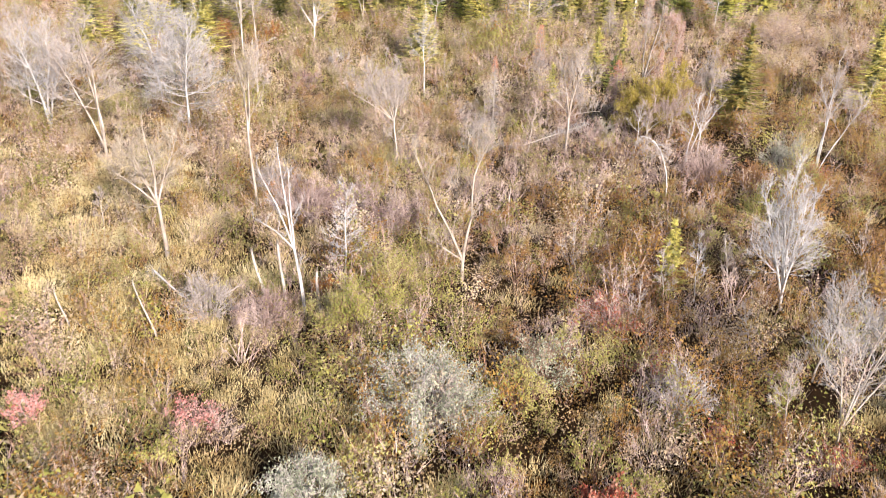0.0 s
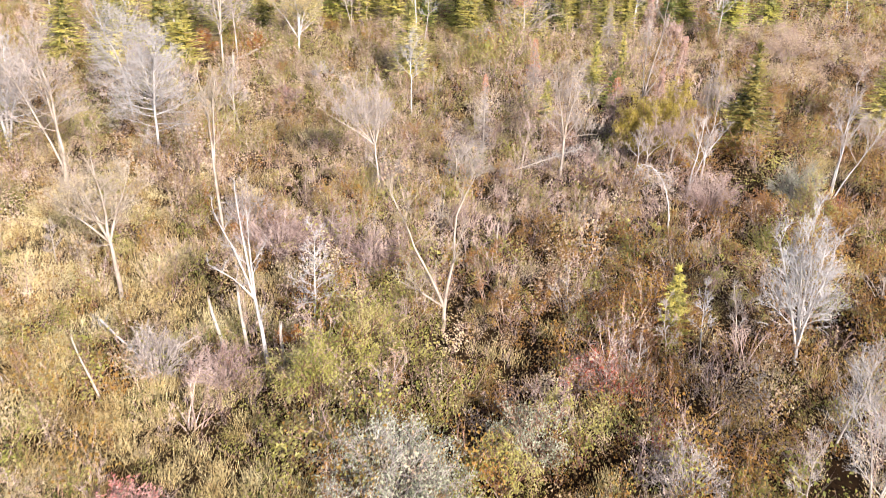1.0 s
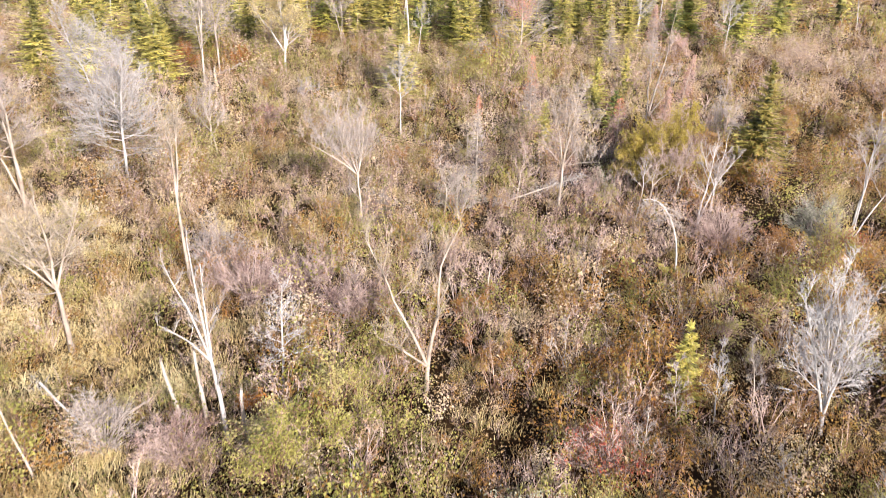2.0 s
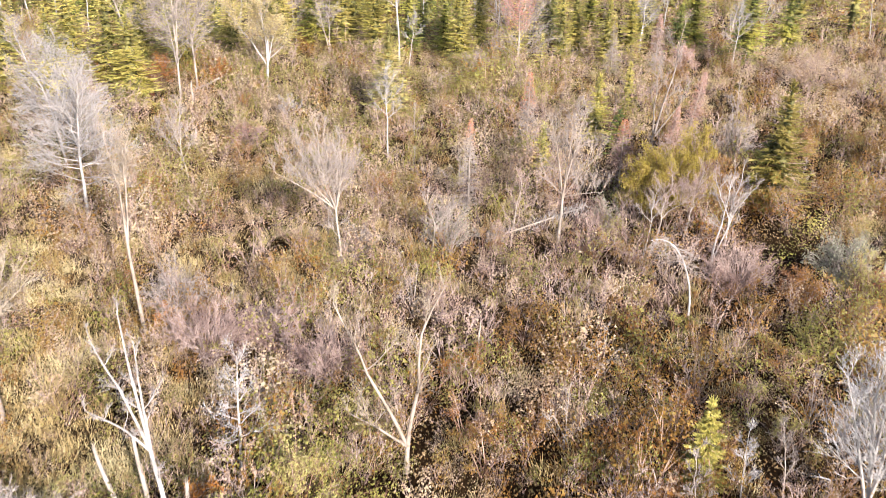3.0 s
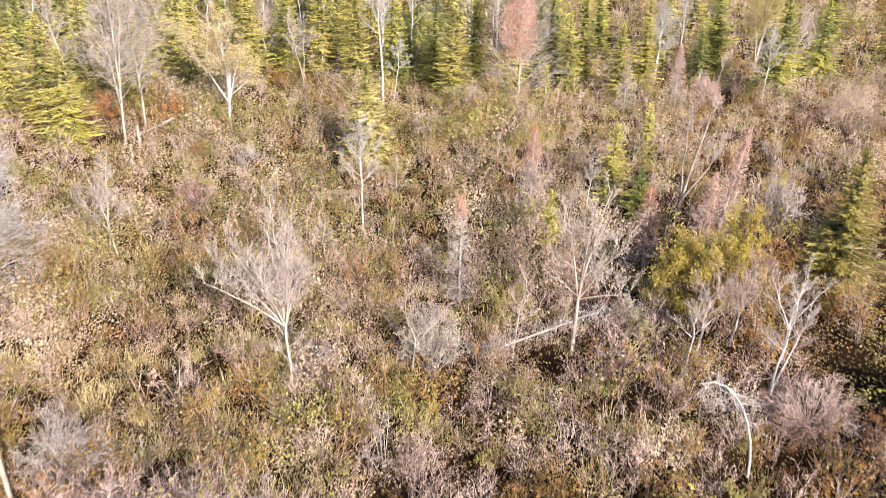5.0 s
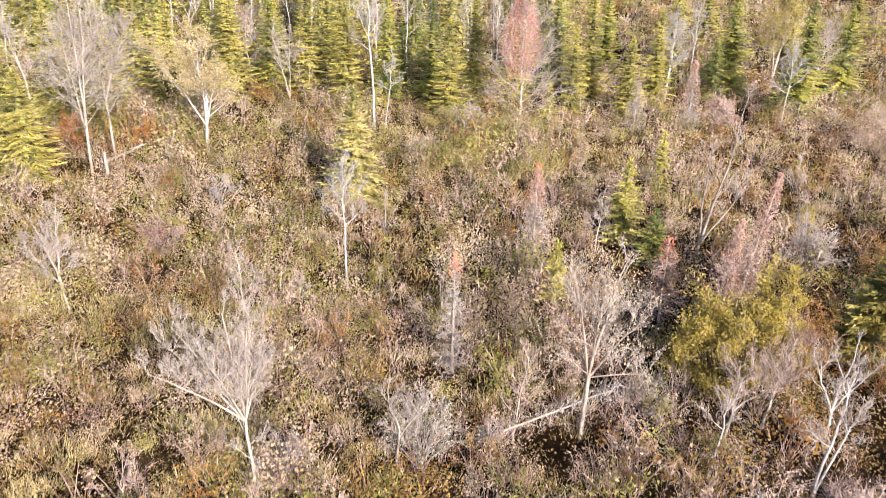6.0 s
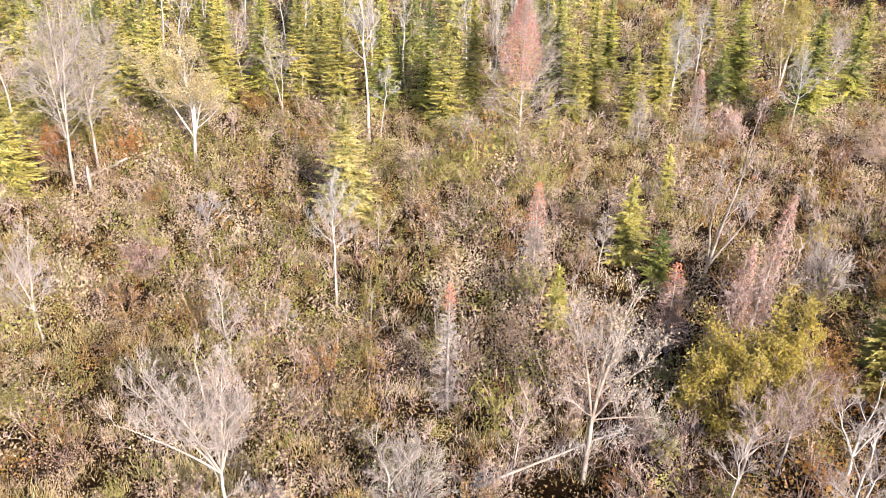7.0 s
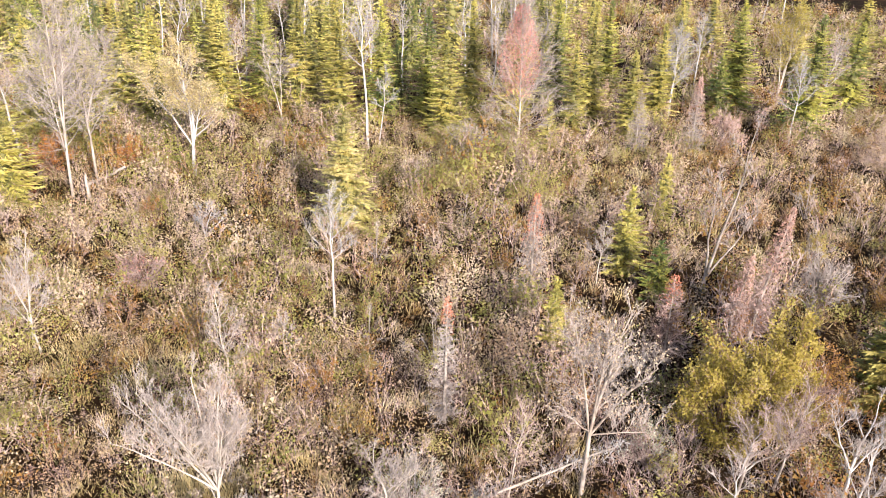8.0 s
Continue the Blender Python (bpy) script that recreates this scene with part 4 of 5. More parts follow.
bare_tree(-18.6, 89.6, 5.4, "slim bare tree with pinkish twigs", 123, -0.5, fork=0.4, crown=1.4, limbs=14, r=0.055, bark=PALE_BARK, twig=PALE_TWIG)

WOOD = "yellow-green spruce at the edge of the wood"
spruce(-24.7, 70.2, 6.2, 2.0, "broad low yellow-green spruce beside bare trees", 131)
spruce(-28.0, 74.0, 7.4, 2.1, WOOD, 132)
spruce(-24.6, 79.0, 8.0, 1.9, WOOD, 133)
spruce(-30.5, 70.5, 6.8, 2.0, "broad yellow-green spruce beside the meadow", 153)
spruce(-32.0, 76.0, 8.2, 2.0, WOOD, 154)
spruce(-35.5, 73.0, 7.6, 2.0, WOOD, 155)
spruce(-28.6, 80.5, 8.0, 1.9, WOOD, 156)
spruce(-22.4, 84.2, 8.2, 1.7, WOOD, 134)
spruce(-19.4, 87.9, 8.0, 1.7, WOOD, 135)
spruce(-17.2, 90.2, 8.2, 1.7, WOOD, 136, NEEDLE_DARK)
spruce(-14.2, 88.8, 8.4, 1.6, WOOD, 137)
spruce(-11.0, 86.4, 7.9, 1.55, WOOD, 138)
spruce(-8.6, 88.6, 8.2, 1.4, WOOD, 139, NEEDLE_DARK)
spruce(-5.5, 88.9, 8.0, 1.5, WOOD, 140, NEEDLE_DARK)
spruce(-3.9, 85.2, 7.2, 1.6, WOOD, 141)
spruce(-2.6, 88.8, 8.6, 1.5, WOOD, 142)
spruce(3.0, 97.0, 8.2, 1.5, WOOD, 143, NEEDLE_DARK)
spruce(4.2, 89.0, 6.4, 1.2, WOOD, 144)
spruce(5.4, 92.6, 8.4, 1.4, WOOD, 145)
spruce(8.0, 88.9, 5.8, 1.3, "thin pale yellow spruce at the edge of the wood", 146)
spruce(10.2, 93.4, 6.8, 1.4, WOOD, 147)
spruce(15.8, 96.2, 8.1, 1.9, "dark green spruce above a shaded hollow", 148, NEEDLE_DARK)
spruce(14.6, 95.0, 4.4, 1.5, "low dark spruce in shade", 149, NEEDLE_DARK)
spruce(19.6, 90.4, 8.2, 1.9, "dark green spruce with yellow-green tips", 150, NEEDLE_DARK)
spruce(21.6, 104.0, 7.6, 1.7, WOOD, 194)
spruce(24.5, 98.0, 6.6, 1.6, WOOD, 195, NEEDLE_DARK)
spruce(12.6, 104.0, 6.8, 1.6, WOOD, 196)
spruce(6.8, 99.0, 7.4, 1.5, WOOD, 197, NEEDLE_DARK)
spruce(0.2, 92.4, 8.0, 1.6, WOOD, 198)
spruce(-12.6, 92.6, 8.6, 1.7, WOOD, 199)
spruce(-21.0, 91.4, 8.6, 1.8, WOOD, 200)
spruce(-25.6, 86.0, 8.4, 1.8, WOOD, 201)
faded_conifer(-26.8, 88.0, 7.4, 1.4, "dying spruce with rust-brown needles", 202, LEAF_OCHRE, 0.9, BROWN_STEM, needles=3200)
spruce(27.6, 107.2, 7.3, 1.8, WOOD, 151)
spruce(16.3, 111.6, 6.4, 1.8, WOOD, 152)

# the wood behind, from a few trees of each kind
rw = np.random.default_rng(77)
proto = []
for i in range(5):
    proto.append(spruce(-30.0 - 3.1 * i, 90.0 + 6.0 * (i % 3), 7.5 + 0.5 * (i % 3), 1.7 + 0.1 * (i % 2), "yellow-green spruce in the wood", 160 + i,
                        NEEDLE if i % 3 else NEEDLE_DARK, 0.36, group="spruces in the wood", coarse=1.5, step=0.36, joined=True))
bare_proto = []
for i in range(3):
    bare_proto.append(bare_tree(-33.0 + 2.6 * i, 101.0 + 3.0 * i, 8.0, "slender bare pale tree in the wood", 170 + i, 0.3 * i - 0.3, fork=0.4, crown=1.6, limbs=12, r=0.08,
                                bark=WHITE_BARK, twig=PALE_TWIG, group="bare trees in the wood", angle=(48, 15), twig_r=0.014, twigs=5, offs=5, third=2, joined=True))
taken = [(o.location.x, o.location.y) for o in bpy.data.objects if o.type == "EMPTY" and o.location.y > 68]


def free(px, py, gap):
    return all((px - ax) ** 2 + (py - ay) ** 2 > gap * gap for ax, ay in taken)


made_spruce = made_bare = 0
for _ in range(9000):
    py = 84 + 56 * rw.uniform() ** 1.9
    px = rw.uniform(-0.52 * py - 12, 0.40 * py + 10)
    edge = 2.0 + 0.12 * (py - 88)                 # west of this the wood is closed, east of it open
    inside = px < edge
    if px < -20 and py < 84 + 0.2 * (px + 20):
        continue
    if inside and py < 90.5 + 0.05 * abs(px):
        continue
    if not inside and rw.uniform() > (0.05 if py < 118 else 0.16):
        continue
    is_bare = rw.uniform() < (0.38 if inside else 0.55)
    if not free(px, py, 1.6 if inside else 3.0):
        continue
    if is_bare and made_bare < 110:
        src, made_bare = bare_proto[int(rw.integers(0, 3))], made_bare + 1
        sc = rw.uniform(0.65, 1.15)
    elif not is_bare and made_spruce < 125:
        src, made_spruce = proto[int(rw.integers(0, 5))], made_spruce + 1
        sc = rw.uniform(0.7, 1.2)
    else:
        continue
    taken.append((px, py))
    copy_thing(src, Matrix.Translation((px, py, float(lift(px, py)) - 0.05)) @ Matrix.Rotation(rw.uniform(0, 6.283), 4, "Z") @ Matrix.Diagonal((sc, sc, sc * rw.uniform(0.9, 1.15), 1)))


# gaps in the growth, most where shade falls, over soil coloured dark for it
hollows = []


def hollow(x, y, r):
    hollows.append((x, y, r))


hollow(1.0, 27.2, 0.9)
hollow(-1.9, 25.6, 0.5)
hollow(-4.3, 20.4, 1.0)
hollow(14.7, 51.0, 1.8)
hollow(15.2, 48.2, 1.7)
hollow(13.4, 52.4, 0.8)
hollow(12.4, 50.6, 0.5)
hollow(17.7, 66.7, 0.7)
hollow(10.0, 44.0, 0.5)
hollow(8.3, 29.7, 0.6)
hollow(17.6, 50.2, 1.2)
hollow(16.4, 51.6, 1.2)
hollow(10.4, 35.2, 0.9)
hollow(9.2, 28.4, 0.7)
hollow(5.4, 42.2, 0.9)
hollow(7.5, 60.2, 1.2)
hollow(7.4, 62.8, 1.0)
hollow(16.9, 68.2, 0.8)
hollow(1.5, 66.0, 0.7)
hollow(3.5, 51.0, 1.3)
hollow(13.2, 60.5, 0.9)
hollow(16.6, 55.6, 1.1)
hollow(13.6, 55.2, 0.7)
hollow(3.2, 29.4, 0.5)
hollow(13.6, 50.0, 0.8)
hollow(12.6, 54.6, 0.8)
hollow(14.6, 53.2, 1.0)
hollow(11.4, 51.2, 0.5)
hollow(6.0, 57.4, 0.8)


# ---------------------------------------------------------------- shrubs that can be told apart in the thicket
rs = np.random.default_rng(61)
for k, (leaf, stem, n, hgt, rad, text, x0, x1, y0, y1, count) in enumerate((
        (LEAF_GREEN, BROWN_STEM, 420, 1.7, 0.75, "leafy shrub in olive-green leaf in the thicket", -8, 12, 19, 44, 26),
        (LEAF_GREEN, BROWN_STEM, 420, 1.6, 0.8, "leafy shrub in yellow-green leaf in the thicket", -20, 10, 46, 82, 28),
        (LEAF_OCHRE, BROWN_STEM, 420, 1.7, 0.75, "leafy shrub in ochre-brown leaf in the thicket", 0, 15, 20, 50, 30),
        (LEAF_OCHRE, BROWN_STEM, 400, 1.6, 0.8, "leafy shrub in rusty brown leaf in the thicket", -18, 18, 44, 78, 26),
        (LEAF_TAN, MAUVE_TWIG, 380, 1.7, 0.8, "shrub with dry tan leaves in the thicket", -20, 16, 46, 84, 30),
        (LEAF_TAN, MAUVE_TWIG, 90, 1.9, 0.85, "shrub of bare mauve twigs with few dry leaves", -10, 14, 24, 58, 34),
        (LEAF_TAN, PALE_TWIG, 60, 1.9, 0.8, "shrub of bare silver-grey twigs in the thicket", -10, 18, 26, 78, 26))):
    first = leafy_bush(rs.uniform(x0, x1), rs.uniform(y0, y1), hgt, rad, text, 700 + k, leaf, stem, int(n * 1.6), 0.058, "shrub", "shrub", "shrubs in the thicket", clumps=12, finest=4)
    for _ in range(count):
        qx, qy, sc = rs.uniform(x0, x1), rs.uniform(y0, y1), rs.uniform(0.7, 1.25)
        if any((qx - hx) ** 2 + (qy - hy) ** 2 < (hr + 0.5) ** 2 for hx, hy, hr in hollows):
            continue
        copy_thing(first, Matrix.Translation((qx, qy, float(lift(qx, qy)) - 0.05)) @ Matrix.Rotation(rs.uniform(0, 6.283), 4, "Z") @ Matrix.Diagonal((sc, sc, sc, 1)))


# ---------------------------------------------------------------- undergrowth
def mound(rng, m, h, r):
    """Points over a broken dome."""
    a = rng.uniform(0, 6.283, m)
    c = rng.uniform(0.0, 1.0, m)
    f = rng.uniform(0.55, 1.1, m)
    s = np.sqrt(1 - c * c)
    return np.stack([r * f * s * np.cos(a), r * f * s * np.sin(a), h * (0.22 + 0.75 * f * c)], 1)


def leafy_clump(rng, h, n, size, stems=9, fine=0.008, r=0.62):
    s = Soup()
    m = stems * 2
    c = mound(rng, m, h, r)
    b = np.concatenate([rng.normal(size=(m, 2)) * 0.08, np.zeros((m, 1))], 1)
    spikes(s, b[:stems], c[:stems], fine * 1.2, 1)
    slivers(s, b[stems:], c[stems:], fine, rng, 1)
    q = np.repeat(c, 3, 0)
    slivers(s, q - unit(q) * 0.2 * h, q + swerve(unit(q), rng, 10, 60) * rng.uniform(0.1, 0.3, (3 * m, 1)), fine * 0.8, rng, 1)
    i = rng.integers(0, m, n)
    p = c[i] + rng.normal(size=(n, 3)) * np.array([0.15, 0.15, 0.12]) * (0.6 + 0.4 * h)
    p[:, 2] = np.abs(p[:, 2])
    leaves(s, p, size, rng, 0, out=0.8 * unit(p * np.array([1, 1, 0.5])))
    i = rng.integers(0, m, n // 5)                                             # the closed mass of leaves below the outer ones
    p = c[i] * rng.uniform(0.35, 0.85, (n // 5, 1)) + rng.normal(size=(n // 5, 3)) * 0.12
    p[:, 2] = np.abs(p[:, 2])
    leaves(s, p, size * 1.5, rng, 0)
    return s.arrays()


def bare_clump(rng, h, stems=11, k=4, r=0.011, n_leaf=10, k2=2):
    s = Soup()
    c = mound(rng, stems, h * 1.05, 0.62)
    b = np.concatenate([rng.normal(size=(stems, 2)) * 0.07, np.zeros((stems, 1))], 1)
    mid = b + (c - b) * 0.5 + np.array([0, 0, 0.10 * h])
    spikes(s, b, mid + (mid - b) * 0.25, r * 1.2, 1)
    slivers(s, mid, c, r, rng, 1)
    q = rng.uniform(0.15, 0.95, (stems, k, 1))
    bs = (mid[:, None] + (c - mid)[:, None] * q).reshape(-1, 3)
    be = bs + swerve(np.repeat(unit(c - b), k, 0), rng, 12, 48) * rng.uniform(0.2, 0.5, (stems * k, 1)) * h * 0.55
    slivers(s, bs, be, r * 0.9, rng, 1)
    fs = np.repeat(bs, k2, 0) + np.repeat(be - bs, k2, 0) * rng.uniform(0.2, 0.9, (k2 * len(bs), 1))
    fe = fs + swerve(np.repeat(unit(be - bs), k2, 0), rng, 18, 50) * rng.uniform(0.12, 0.34, (len(fs), 1)) * h * 0.55
    slivers(s, fs, fe, r * 0.75, rng, 1)
    if n_leaf:
        i = rng.integers(0, len(bs), n_leaf)
        leaves(s, bs[i] + (be[i] - bs[i]) * rng.uniform(0.2, 1.0, (n_leaf, 1)), 0.07 * (r / 0.0075) ** 0.5, rng, 0)
    return s.arrays()


def grass_tuft(rng, h, n, r=0.3, wide=0.016):
    s = Soup()
    b = np.concatenate([rng.normal(size=(n, 2)) * r * 0.5, np.zeros((n, 1))], 1)
    d = np.concatenate([rng.normal(size=(n, 2)) * 0.34 + b[:, :2] * 0.6, np.ones((n, 1))], 1)
    t = b + d * rng.uniform(0.5, 1.1, (n, 1)) * h
    a, _ = across(unit(t - b))
    w = rng.uniform(0, 6.283, (n, 1))
    side = np.concatenate([np.cos(w), np.sin(w), 0 * w], 1) * wide
    v = np.stack([b - side, b + side, t], 1).reshape(-1, 3)
    s.add(v, np.arange(3 * n).reshape(-1, 3), 0)
    return s.arrays()


def scatter(soup, protos, pos, scale, rng):
    """Copies of the clumps, turned and scaled, joined into one soup."""
    pick = rng.integers(0, len(protos), len(pos))
    for i, (v, f, m) in enumerate(protos):
        sel = pick == i
        n = int(sel.sum())
        if not n:
            continue
        a = rng.uniform(0, 6.283, n)
        c, s_ = np.cos(a)[:, None], np.sin(a)[:, None]
        sc = scale[sel][:, None]
        vx = (v[None, :, 0] * c - v[None, :, 1] * s_) * sc
        vy = (v[None, :, 0] * s_ + v[None, :, 1] * c) * sc
        vz = v[None, :, 2] * sc * rng.uniform(0.85, 1.15, (n, 1))
        w = np.stack([vx, vy, vz], -1) + pos[sel][:, None, :]
        ff = f[None] + (np.arange(n) * len(v))[:, None, None]
        soup.v.append(w.reshape(-1, 3))
        soup.f.append(ff.reshape(-1, 3) + soup.n)
        soup.m.append(np.tile(m, n))
        soup.n += n * len(v)


KINDS = ("grass", "green", "ochre", "tan", "bare")
zones = []


def zone(x, y, rx, ry, **weights):
    zones.append((x, y, rx, ry, weights))


# what grows where: middle, half-width, half-depth and the weights added there
zone(-12, 25, 7, 10, grass=6.5, green=1.2, bare=-0.4)
zone(-20, 40, 8, 8, grass=4.0, tan=0.8)
zone(-13, 36, 5, 4, grass=1.8, ochre=0.3)
zone(-3.5, 30, 3, 4, green=3.4, ochre=0.6)
zone(-7, 29, 2, 2, bare=2.5)
zone(2, 26, 3, 3, green=1.6)
zone(-6, 40, 4, 3, bare=5.0)
zone(3, 44, 3, 3, bare=2.5)
zone(8, 50, 6, 6, bare=8.0, ochre=0.8)
zone(4, 55, 5, 5, bare=5.0, ochre=0.8)
zone(0, 47, 4, 5, bare=4.5, tan=0.8)
zone(-5.5, 46, 3.5, 3.5, grass=2.2, ochre=1.0)
zone(-12, 45, 4, 4, ochre=1.0, grass=1.2)
zone(4, 41, 3.5, 5, ochre=2.2, bare=0.6)
zone(9, 37, 5, 6, ochre=1.6, green=0.8)
zone(9, 26, 7, 6, ochre=1.6, green=1.2, bare=0.6)
zone(-11, 60, 10, 11, tan=2.2, ochre=0.2, green=2.4, grass=0.8)
zone(-3, 66, 6, 8, tan=1.6, green=0.6, bare=0.6)
zone(-14, 78, 12, 8, green=4.5, tan=1.0)
zone(-6, 66, 8, 8, green=1.6)
zone(-2, 78, 6, 5, green=1.2, bare=1.0)
zone(10, 72, 8, 8, bare=1.4, tan=1.2)
zone(15, 80, 6, 6, grass=1.5, ochre=1.4)
zone(25, 82, 8, 10, tan=2.0, bare=0.8)
zone(14.5, 57, 4, 7, ochre=4.0, green=1.5, bare=0.4, grass=-0.4, tan=-0.6)
zone(9, 62, 4, 5, bare=1.5, ochre=0.6)
zone(16, 40, 6, 9, ochre=3.0, green=1.0, tan=-0.6, grass=-0.4)
zone(24, 70, 8, 12, ochre=3.0, tan=-0.4, grass=-0.4)
zone(20, 56, 5, 8, ochre=3.0, tan=-0.6)
zone(-6, 46, 3.5, 4, grass=2.0, tan=0.5)

def smooth_noise(x, y, k, seed):
    r = np.random.default_rng(seed)
    out = np.zeros_like(x)
    for _ in range(7):
        a, ph = r.uniform(0, 6.283), r.uniform(0, 6.283)
        w = k * r.uniform(0.6, 1.7)
        out += np.sin((x * np.cos(a) + y * np.sin(a)) * w + ph)
    return out / 2.65


def mix_at(x, y):
    w = {"grass": 0.5, "green": 1.0, "ochre": 0.8, "tan": 0.75, "bare": 0.85}
    w = {k: np.full_like(x, v) for k, v in w.items()}
    for zx, zy, rx, ry, add in zones:
        g = np.exp(-(((x - zx) / rx) ** 2 + ((y - zy) / ry) ** 2))
        for k, v in add.items():
            w[k] = w[k] + v * g
    out = []
    for i, k in enumerate(KINDS):
        out.append(np.maximum(w[k], 0.03) * np.exp(0.8 * smooth_noise(x, y, 1.1, 300 + i) + 0.9 * smooth_noise(x, y, 2.7, 320 + i)))
    out = np.stack(out, -1)
    return out / out.sum(-1, keepdims=True)


def points(rng, y0, y1, per_m2, spared=1.0):
    """Evenly strewn places over the wedge of bog that the flight overlooks."""
    cell = per_m2 ** -0.5
    gx, gy = np.meshgrid(np.arange(-0.6 * y1 - 10, 0.4 * y1 + 14, cell), np.arange(y0, y1, cell))
    x = gx.ravel() + rng.uniform(-0.6, 0.6, gx.size) * cell
    y = gy.ravel() + rng.uniform(-0.6, 0.6, gx.size) * cell
    off = x + 0.09 * y - 3
    keep = (off > -0.55 * np.maximum(y, 8) - 2.5) & (off < 0.45 * np.maximum(y, 8) + 4)
    # nothing grows in the gaps, so the soil's painted shade shows
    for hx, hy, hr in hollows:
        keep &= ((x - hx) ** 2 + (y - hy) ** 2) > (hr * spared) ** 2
    # thinner on the right, baring more of the darkened soil
    keep &= smooth_noise(x, y, 1.5, 500) + 0.35 * rng.normal(size=x.size) > np.where((x > 10) & (y < 70), -0.85, np.where((x > 5) & (y > 42), -1.1, -2.4))
    return x[keep], y[keep]


ru = np.random.default_rng(99)
near = {
    "green": [leafy_clump(ru, 1.4, 255, 0.058, 6, r=0.72) for _ in range(8)],
    "ochre": [leafy_clump(ru, 1.4, 255, 0.058, 6, r=0.72) for _ in range(8)],
    "tan": [leafy_clump(ru, 1.5, 250, 0.058, 6, r=0.72) for _ in range(8)],
    "bare": [bare_clump(ru, 1.5, 9, 6, 0.006, 16, 3) for _ in range(8)],
    "grass": [grass_tuft(ru, 0.55, 110, 0.6, 0.013) for _ in range(6)],
}
middle = {
    "green": [leafy_clump(ru, 1.45, 185, 0.068, 4, 0.010) for _ in range(6)],
    "ochre": [leafy_clump(ru, 1.45, 185, 0.068, 4, 0.010) for _ in range(6)],
    "tan": [leafy_clump(ru, 1.45, 185, 0.066, 4, 0.010) for _ in range(6)],
    "bare": [bare_clump(ru, 1.6, 6, 4, 0.010, 12, 2) for _ in range(6)],
    "grass": [grass_tuft(ru, 0.5, 50, 0.6, 0.015) for _ in range(4)],
}
far = {
    "green": [leafy_clump(ru, 1.6, 72, 0.12, 2, 0.018) for _ in range(4)],
    "ochre": [leafy_clump(ru, 1.6, 72, 0.12, 2, 0.018) for _ in range(4)],
    "tan": [leafy_clump(ru, 1.6, 72, 0.12, 2, 0.018) for _ in range(4)],
    "bare": [bare_clump(ru, 1.8, 4, 3, 0.02, 8, 1) for _ in range(4)],
    "grass": [grass_tuft(ru, 0.6, 26, 0.7, 0.03) for _ in range(3)],
}
soups = {k: Soup() for k in KINDS}
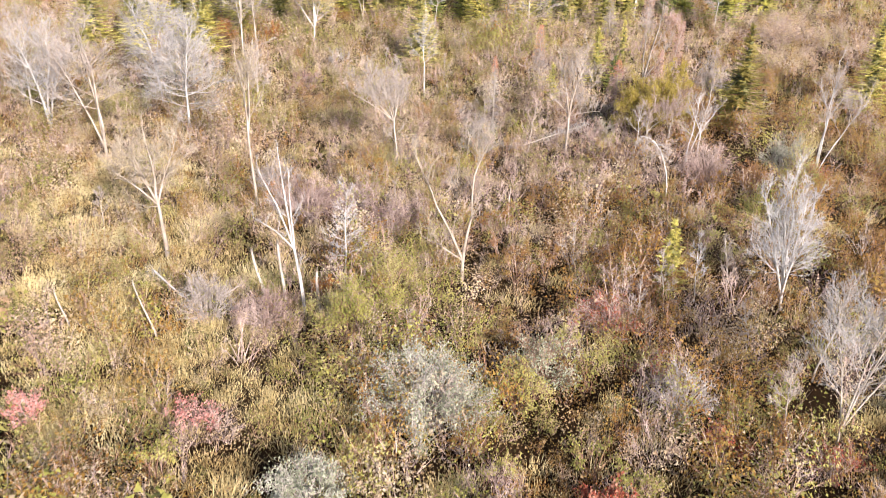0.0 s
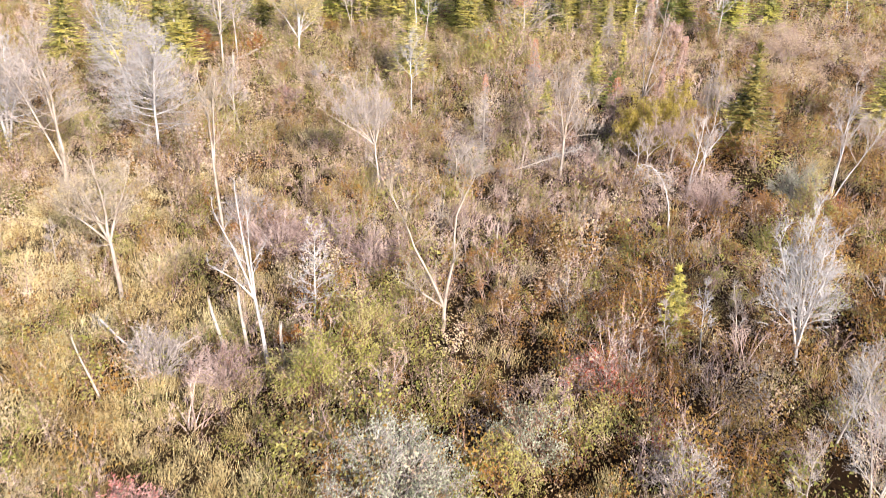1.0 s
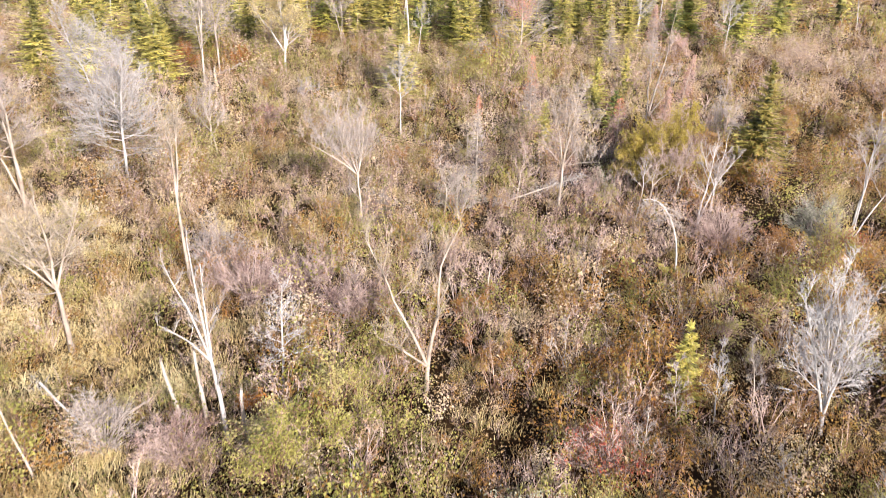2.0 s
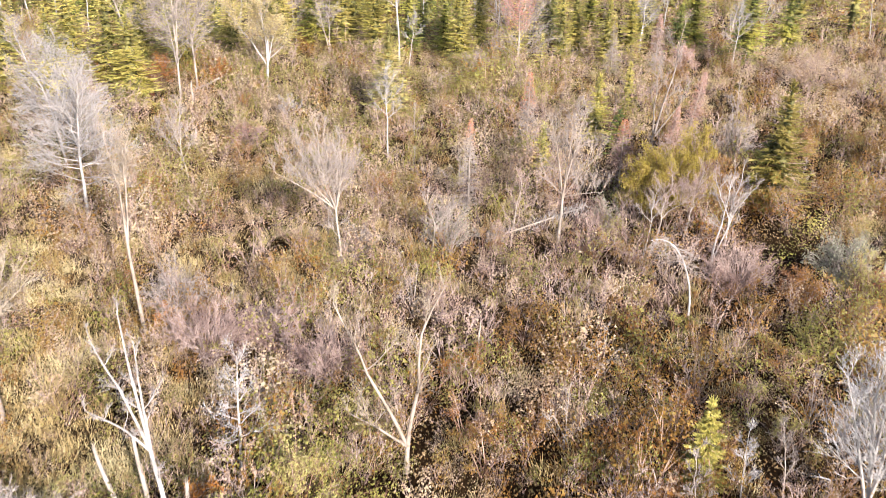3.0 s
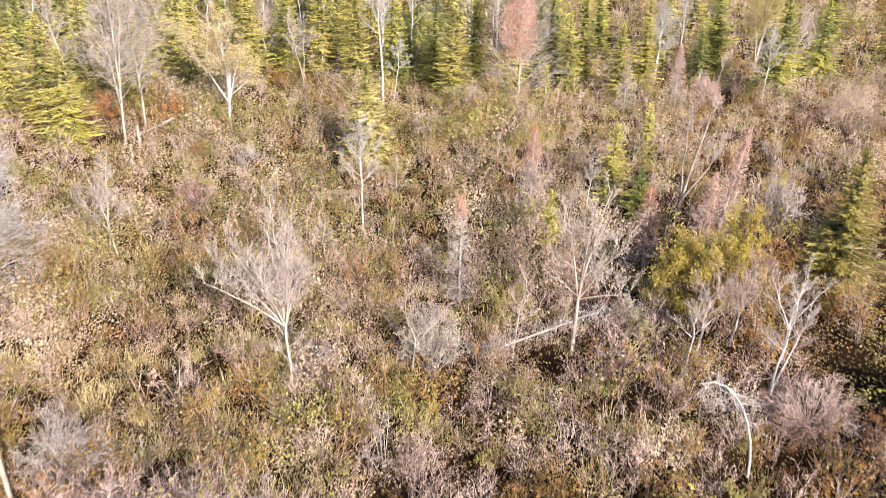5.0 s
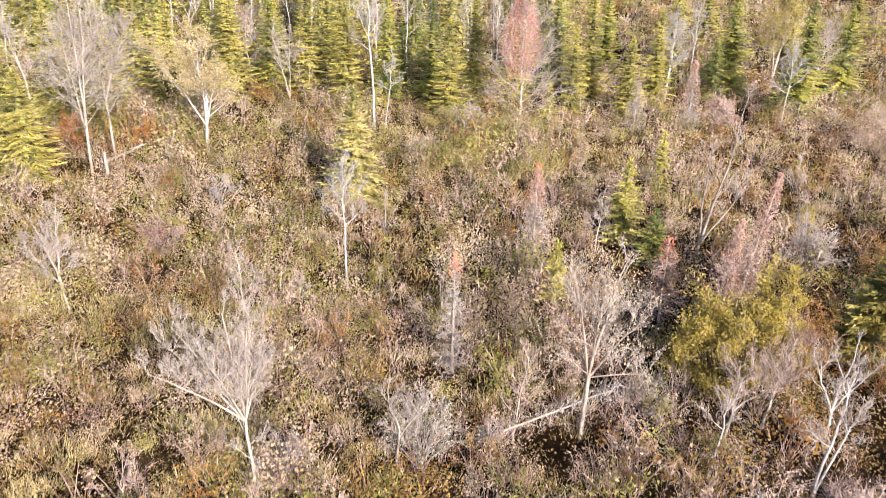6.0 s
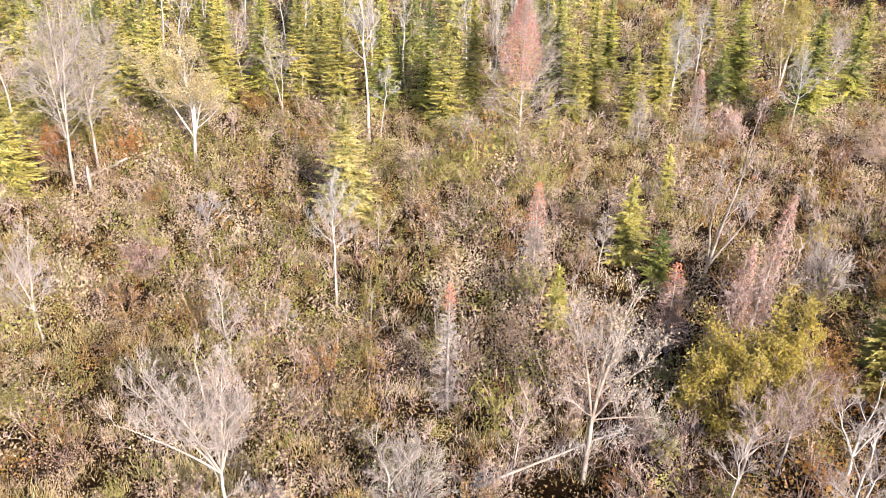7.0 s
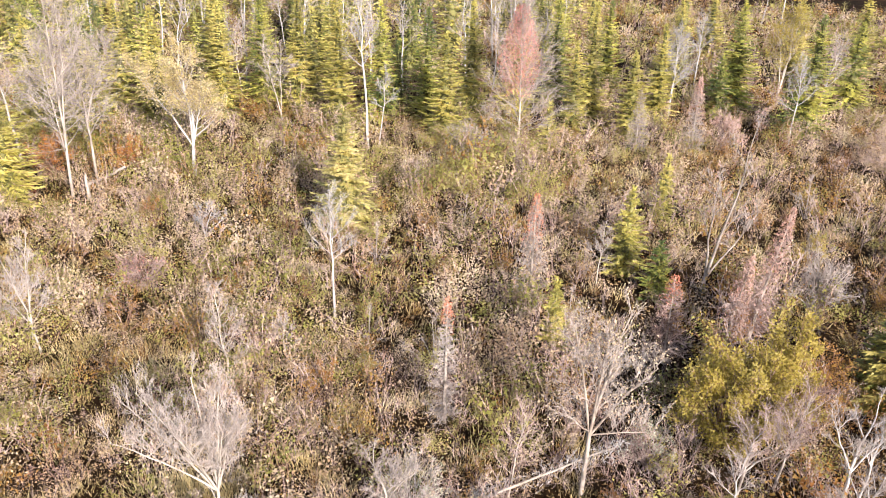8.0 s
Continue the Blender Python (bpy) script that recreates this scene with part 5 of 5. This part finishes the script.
for protos, y0, y1, density in ((far, -12, 17, 0.6), (near, 17, 60, 1.55), (middle, 60, 98, 1.5), (far, 98, 140, 1.1)):
    px, py = points(ru, y0, y1, density)
    mix = mix_at(px, py)
    kind = (ru.uniform(size=(len(px), 1)) > np.cumsum(mix, 1)).sum(1).clip(0, 4)
    pz = lift(px, py) - 0.03
    tall = np.clip(1.0 + 0.34 * smooth_noise(px, py, 0.9, 400) + 0.42 * smooth_noise(px, py, 2.5, 410) + 0.1 * ru.normal(size=len(px)), 0.5, 2.0)
    tall = tall * (1 + 0.3 * np.exp(-((py - 79) / 5) ** 2) * (px < 4))
    for i, k in enumerate(KINDS):
        sel = kind == i
        scatter(soups[k], protos[k], np.stack([px, py, pz], -1)[sel], tall[sel] if k != "grass" else np.clip(tall[sel], 0.7, 1.2), ru)
    gx, gy = points(ru, y0, y1, density)
    gk = ru.uniform(size=len(gx)) < 0.06 + 0.95 * mix_at(gx, gy)[:, 0]
    gx, gy = gx[gk], gy[gk]
    scatter(soups["grass"], protos["grass"], np.stack([gx, gy, lift(gx, gy) - 0.03], -1), ru.uniform(0.6, 1.1, len(gx)), ru)

# the same growth goes on, coarser, beside and behind the flight
ro = np.random.default_rng(123)
rest = [leafy_clump(ro, 1.5, 34, 0.26, 2, 0.03, 0.9) for _ in range(4)]
ox, oy = ro.uniform(-40, 45, 3600), ro.uniform(-14, 62, 3600)
off = ox + 0.09 * oy - 3
beside = (off < -0.55 * np.maximum(oy, 8) - 2.5) | (off > 0.45 * np.maximum(oy, 8) + 4) | (oy < 17)
ox, oy = ox[beside], oy[beside]
kind = (ro.uniform(size=(len(ox), 1)) > np.cumsum(mix_at(ox, oy), 1)).sum(1).clip(1, 3)
for i in (1, 2, 3):
    sel = kind == i
    scatter(soups[KINDS[i]], rest, np.stack([ox, oy, lift(ox, oy) - 0.03], -1)[sel], ro.uniform(0.8, 1.5, int(sel.sum())), ro)

for k, name, mats, label in (
        ("green", "green_undergrowth", [LEAF_GREEN, BROWN_STEM], "low leafy shrubs in olive and yellow-green leaf"),
        ("ochre", "ochre_undergrowth", [LEAF_OCHRE, BROWN_STEM], "low leafy shrubs in ochre and brown autumn leaf"),
        ("tan", "tan_undergrowth", [LEAF_TAN, MAUVE_TWIG], "low shrubs with dry tan leaves"),
        ("bare", "bare_undergrowth", [LEAF_TAN, MAUVE_TWIG], "low thicket of bare mauve-grey twigs"),
        ("grass", "dry_grass", [GRASS], "tufts of dry straw-coloured grass")):
    ob = new(name, soups[k].mesh(name, mats))
    tagged(ob, label, "grass" if k == "grass" else "shrubs", kind="stuff")


# ---------------------------------------------------------------- low plants and fallen leaves on the soil
litter = Soup()
for y0, y1, per, size in ((16, 60, 52, 0.095), (60, 92, 24, 0.13)):
    lx, ly = points(ru, y0, y1, per, 0.3)
    lz = lift(lx, ly) + 0.02 + 0.6 * ru.uniform(size=len(lx)) ** 2
    leaves(litter, np.stack([lx, ly, lz], -1), size, ru, 0, up=0.8)
ob = new("leaf_litter", litter.mesh("leaf_litter", [LITTER]))
tagged(ob, "fallen leaves and low weeds in brown and olive", "leaf litter", kind="stuff")
